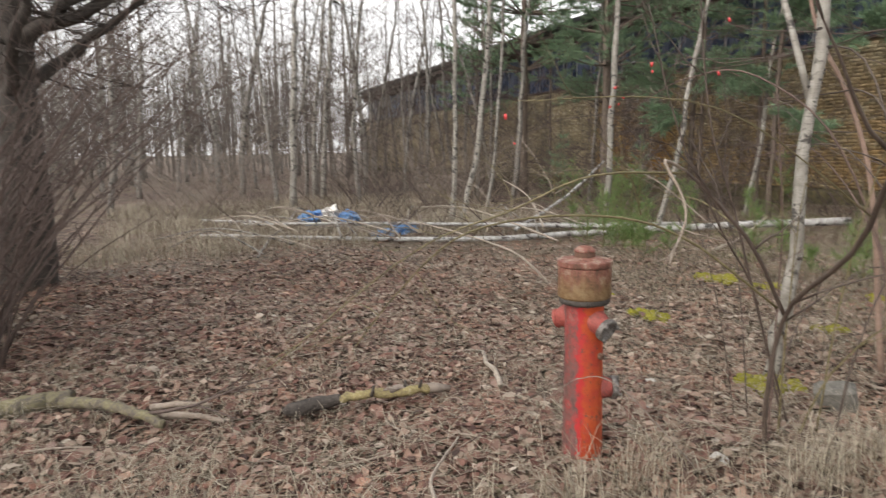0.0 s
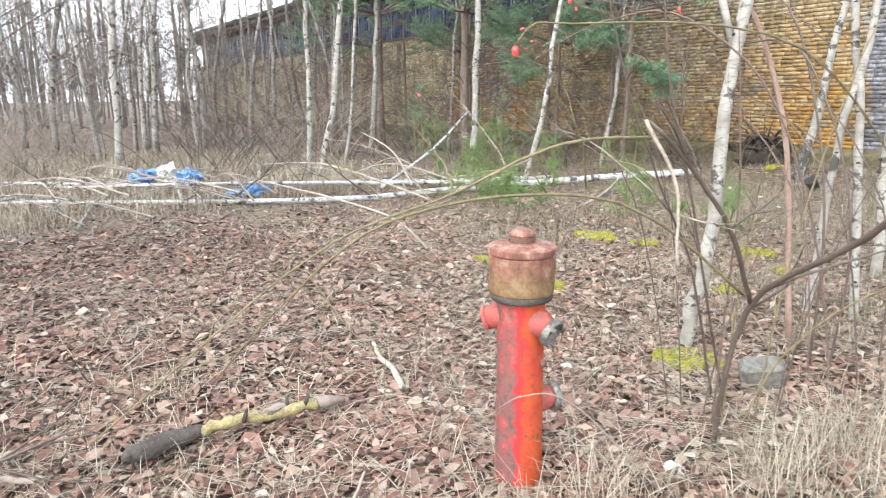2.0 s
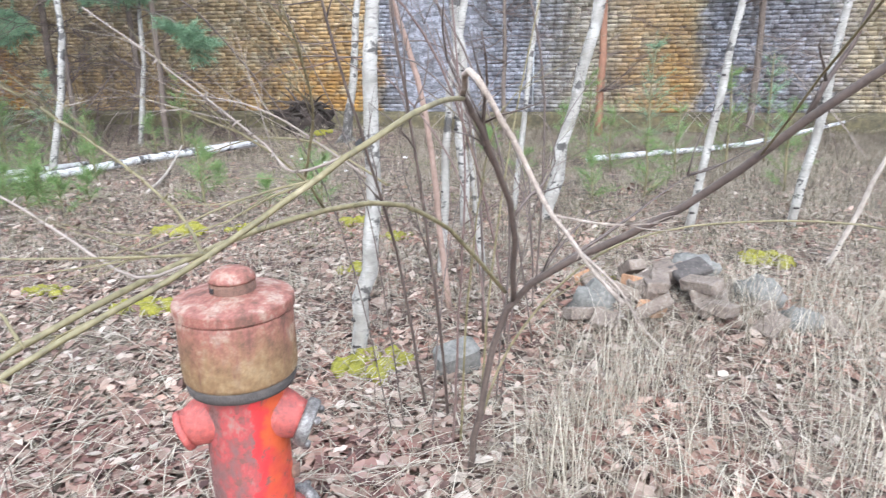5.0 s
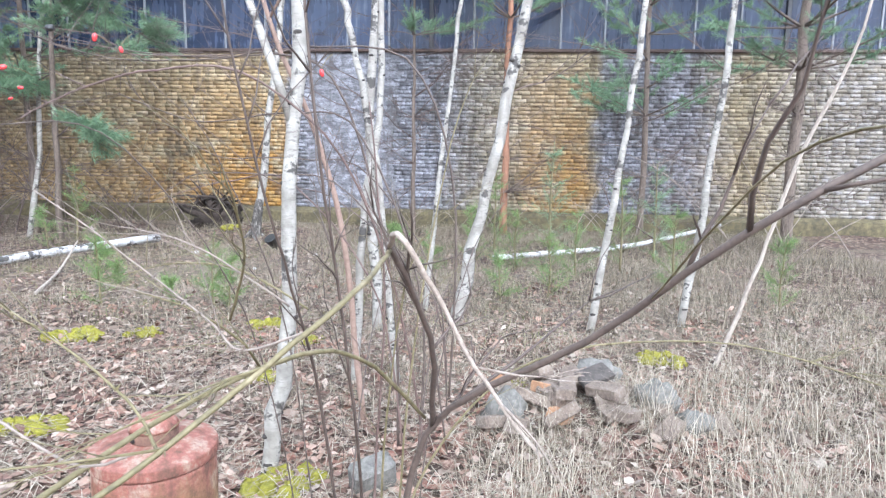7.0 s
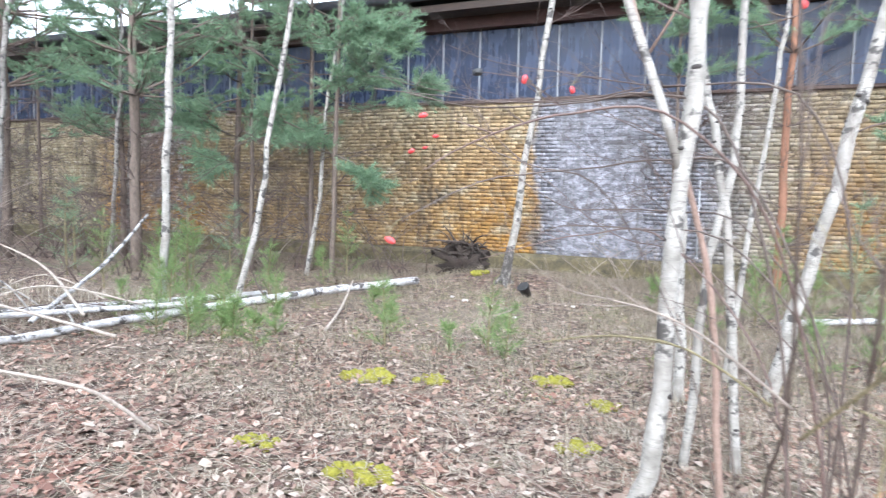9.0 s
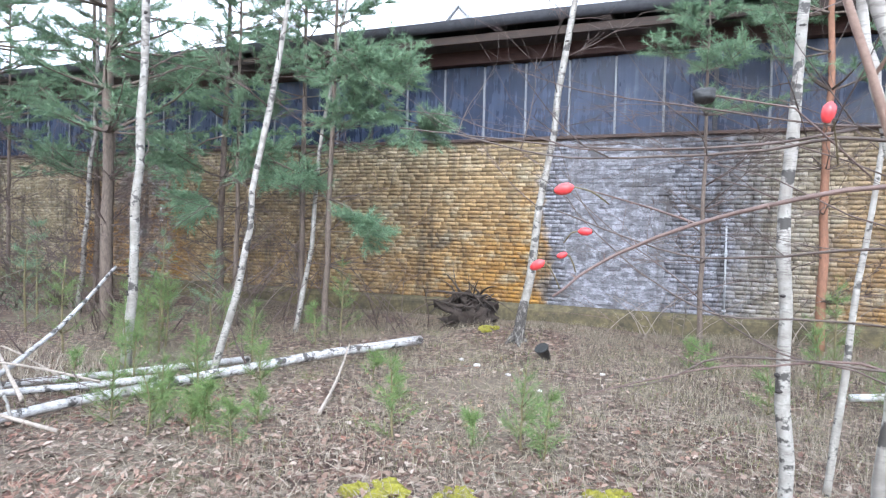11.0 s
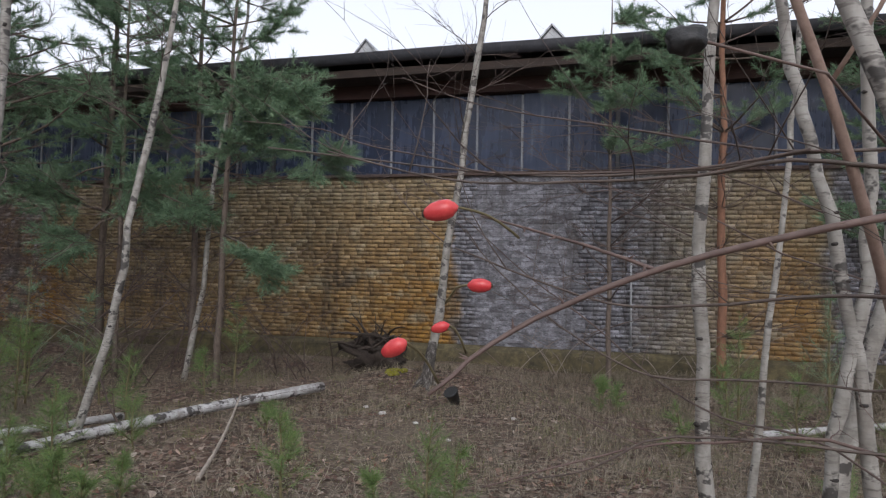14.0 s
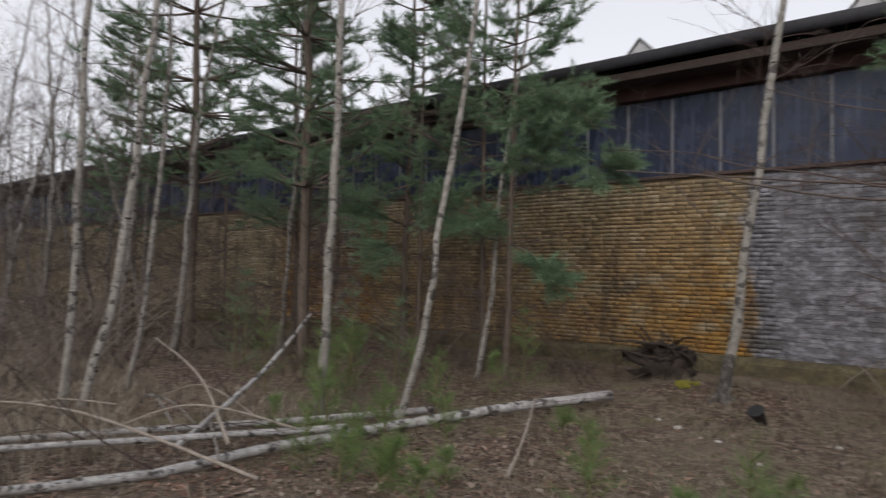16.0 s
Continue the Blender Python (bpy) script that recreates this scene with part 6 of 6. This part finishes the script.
f = np.concatenate([b + np.array([q]) for q in ([0, 1, 2, 3], [3, 2, 4, 5])])
tagged(new("straw_litter", raw_mesh("straw_litter", v, f, M_STRAW)), "flattened pale straw lying over the leaves", "straw", kind="stuff")
rw = random.Random(55)
weeds = Geo()
for i in range(90):
    px, py = rw.uniform(-2.2, 1.6), rw.uniform(-1.6, 2.4)
    if math.hypot(px, py) < 0.25 or (abs(px - 0.6) < 0.5 and py < -0.7) or (px < 0.2 and py < -0.2 and px > -1):
        continue
    h = rw.uniform(0.2, 0.6)
    weeds.tube(wander([(px, py, 0), (px + rw.uniform(-0.03, 0.03), py, h * 0.5), (px + rw.uniform(-0.08, 0.08), py + rw.uniform(-0.08, 0.08), h)], 6, 0.003, rw), [0.0018 - 0.0002 * k for k in range(7)], 4)
single("weed_stalks", weeds, M_CANE_DARK, "thin dark dead weed stalks in the litter", "weeds", kind="stuff")

# tall straw round the heap and along the near edge of the clearing
x, y = clumps(620, 34, 0.25, 4.5, -2.5, 4.2, 0.07, lambda a, b: (b < 1.1 + 0.9 * a) & ~((a < 0.5) & (b > 0.2)) & (np.hypot(a - 0.6, b + 1.1) > 0.2))
blades(x, y, 0.30, 0.9, 0.0016, M_STRAW, "dry_grass", "tall bleached dry grass clumps")
x, y = clumps(420, 30, -3.0, 2.6, -2.6, 0.3, 0.08, lambda a, b: nr.random(len(a)) < np.clip(0.25 + 0.3 * a - 0.35 * b, 0.05, 1))
blades(x, y, 0.17, 1.2, 0.0015, M_STRAW, "dry_grass", "low matted dry grass among leaves")
x, y = clumps(5600, 24, -11, 6, 2.2, 11.6, 0.13, lambda a, b: nr.random(len(a)) < np.clip(0.62 + 0.05 * (b - 3) + 0.09 * a, 0.22, 1))
blades(x, y, 0.15, 1.1, 0.0022, M_STRAW_DULL, "dry_grass", "straw-coloured grass in the clearing")
x, y = clumps(700, 24, -16, -6.5, -3, 5, 0.12)
blades(x, y, 0.30, 0.7, 0.004, M_STRAW, "dry_grass", "straw-coloured grass beyond the logs")
x, y = clumps(420, 40, -6.5, 1.5, 3.4, 9.5, 0.14, lambda a, b: nr.random(len(a)) < 0.55)
blades(x, y, 0.07, 0.8, 0.002, M_GREEN, "short_green_grass", "short green grass and moss blades")

for i, (x, y, r) in enumerate(((-0.25, 1.45, 0.17), (-1.76, 1.86, 0.16), (-2.47, 1.9, 0.12), (-0.8, 2.68, 0.12), (-2.68, 3.5, 0.22), (-1.3, 4.08, 0.16), (-2.2, 3.7, 0.14), (-0.8, 3.6, 0.12), (1.85, 3.5, 0.16), (1.3, 2.75, 0.12), (-4.0, 9.6, 0.16), (0.75, 2.55, 0.09))):
    g = Geo()
    rm = random.Random(300 + i)
    for k in range(22):
        a, d = rm.uniform(0, 6.28), r * math.sqrt(rm.random())
        px, py, s = d * math.cos(a), d * math.sin(a) * 0.8, r * rm.uniform(0.12, 0.32)
        g.blob((px, py, float(ground_z(x + px, y + py)) + 0.018), (s, s, s * 0.7), k + i, 0.6, 10, 3.0)
    single("moss_cushion", g, M_MOSS, "bright yellow-green moss cushion on the litter", "moss", "moss cushions", at=(x, y, 0))

# ---------------------------------------------------------------- bricks of the wall

ROW, LEN = 0.0775, 0.252
rows_n = int((SILL - 0.03 - 0.33) / ROW)
near_me = [Geo().bevel_box((0, 0, 0), (LEN - 0.005, 0.05, ROW - 0.004), 0.003).mesh("brick", M_BRICK_ONE, False) for k in range(1)]
bx, bz, bl = [], [], []
for j in range(rows_n):
    x, z = X0 + (j % 2) * LEN / 2 + random.uniform(-0.05, 0.05), 0.34 + j * ROW
    while x < X1 - LEN:
        ln = LEN * random.choice((1, 1, 1, 1, 0.5, 0.94, 1.05, 0.7))
        if -3.4 < x < -1.55:
            ob = new("brick", near_me[0])
            ob.parent = wall
            ob.location = (x, WALL_Y - 0.005 + random.uniform(-0.009, 0.012), z + random.uniform(-0.004, 0.003))
            ob.rotation_euler = (random.uniform(-0.03, 0.05), random.uniform(-0.008, 0.008), random.uniform(-0.025, 0.025))
            ob.scale = (ln / LEN, 1, random.uniform(0.93, 1.02))
        else:
            bx.append(x)
            bz.append(z)
            bl.append(ln)
        x += ln
n = len(bx)
bx, bz, bl = np.array(bx), np.array(bz), np.array(bl)
yo = WALL_Y - 0.005 + nr.uniform(-0.010, 0.013, n)
x0, x1 = bx + nr.uniform(0, 0.006, n), bx + bl - 0.004 - nr.uniform(0, 0.008, n)
z0, z1 = bz + nr.uniform(-0.001, 0.003, n), bz + ROW - 0.003 + nr.uniform(-0.007, 0.0, n)
yb = np.full(n, WALL_Y + 0.04)
tl, tz = nr.uniform(-0.006, 0.006, n), nr.uniform(-0.004, 0.003, n)
v = np.stack([np.stack(q, 1) for q in ((x0, yo, z0), (x1, yo + tl, z0), (x1, yo + tl + tz, z1), (x0, yo + tz, z1), (x0, yb, z0), (x1, yb, z0), (x1, yb, z1), (x0, yb, z1))], 1).reshape(-1, 3)
b = np.arange(n)[:, None] * 8
f = np.concatenate([b + np.array([q]) for q in ([0, 1, 2, 3], [1, 5, 6, 2], [4, 0, 3, 7], [3, 2, 6, 7], [4, 5, 1, 0])])
ob = new("brickwork", raw_mesh("brickwork", v, f, M_BRICK))
ob.parent = wall
tagged(ob, "stained courses of old brick", kind="stuff")
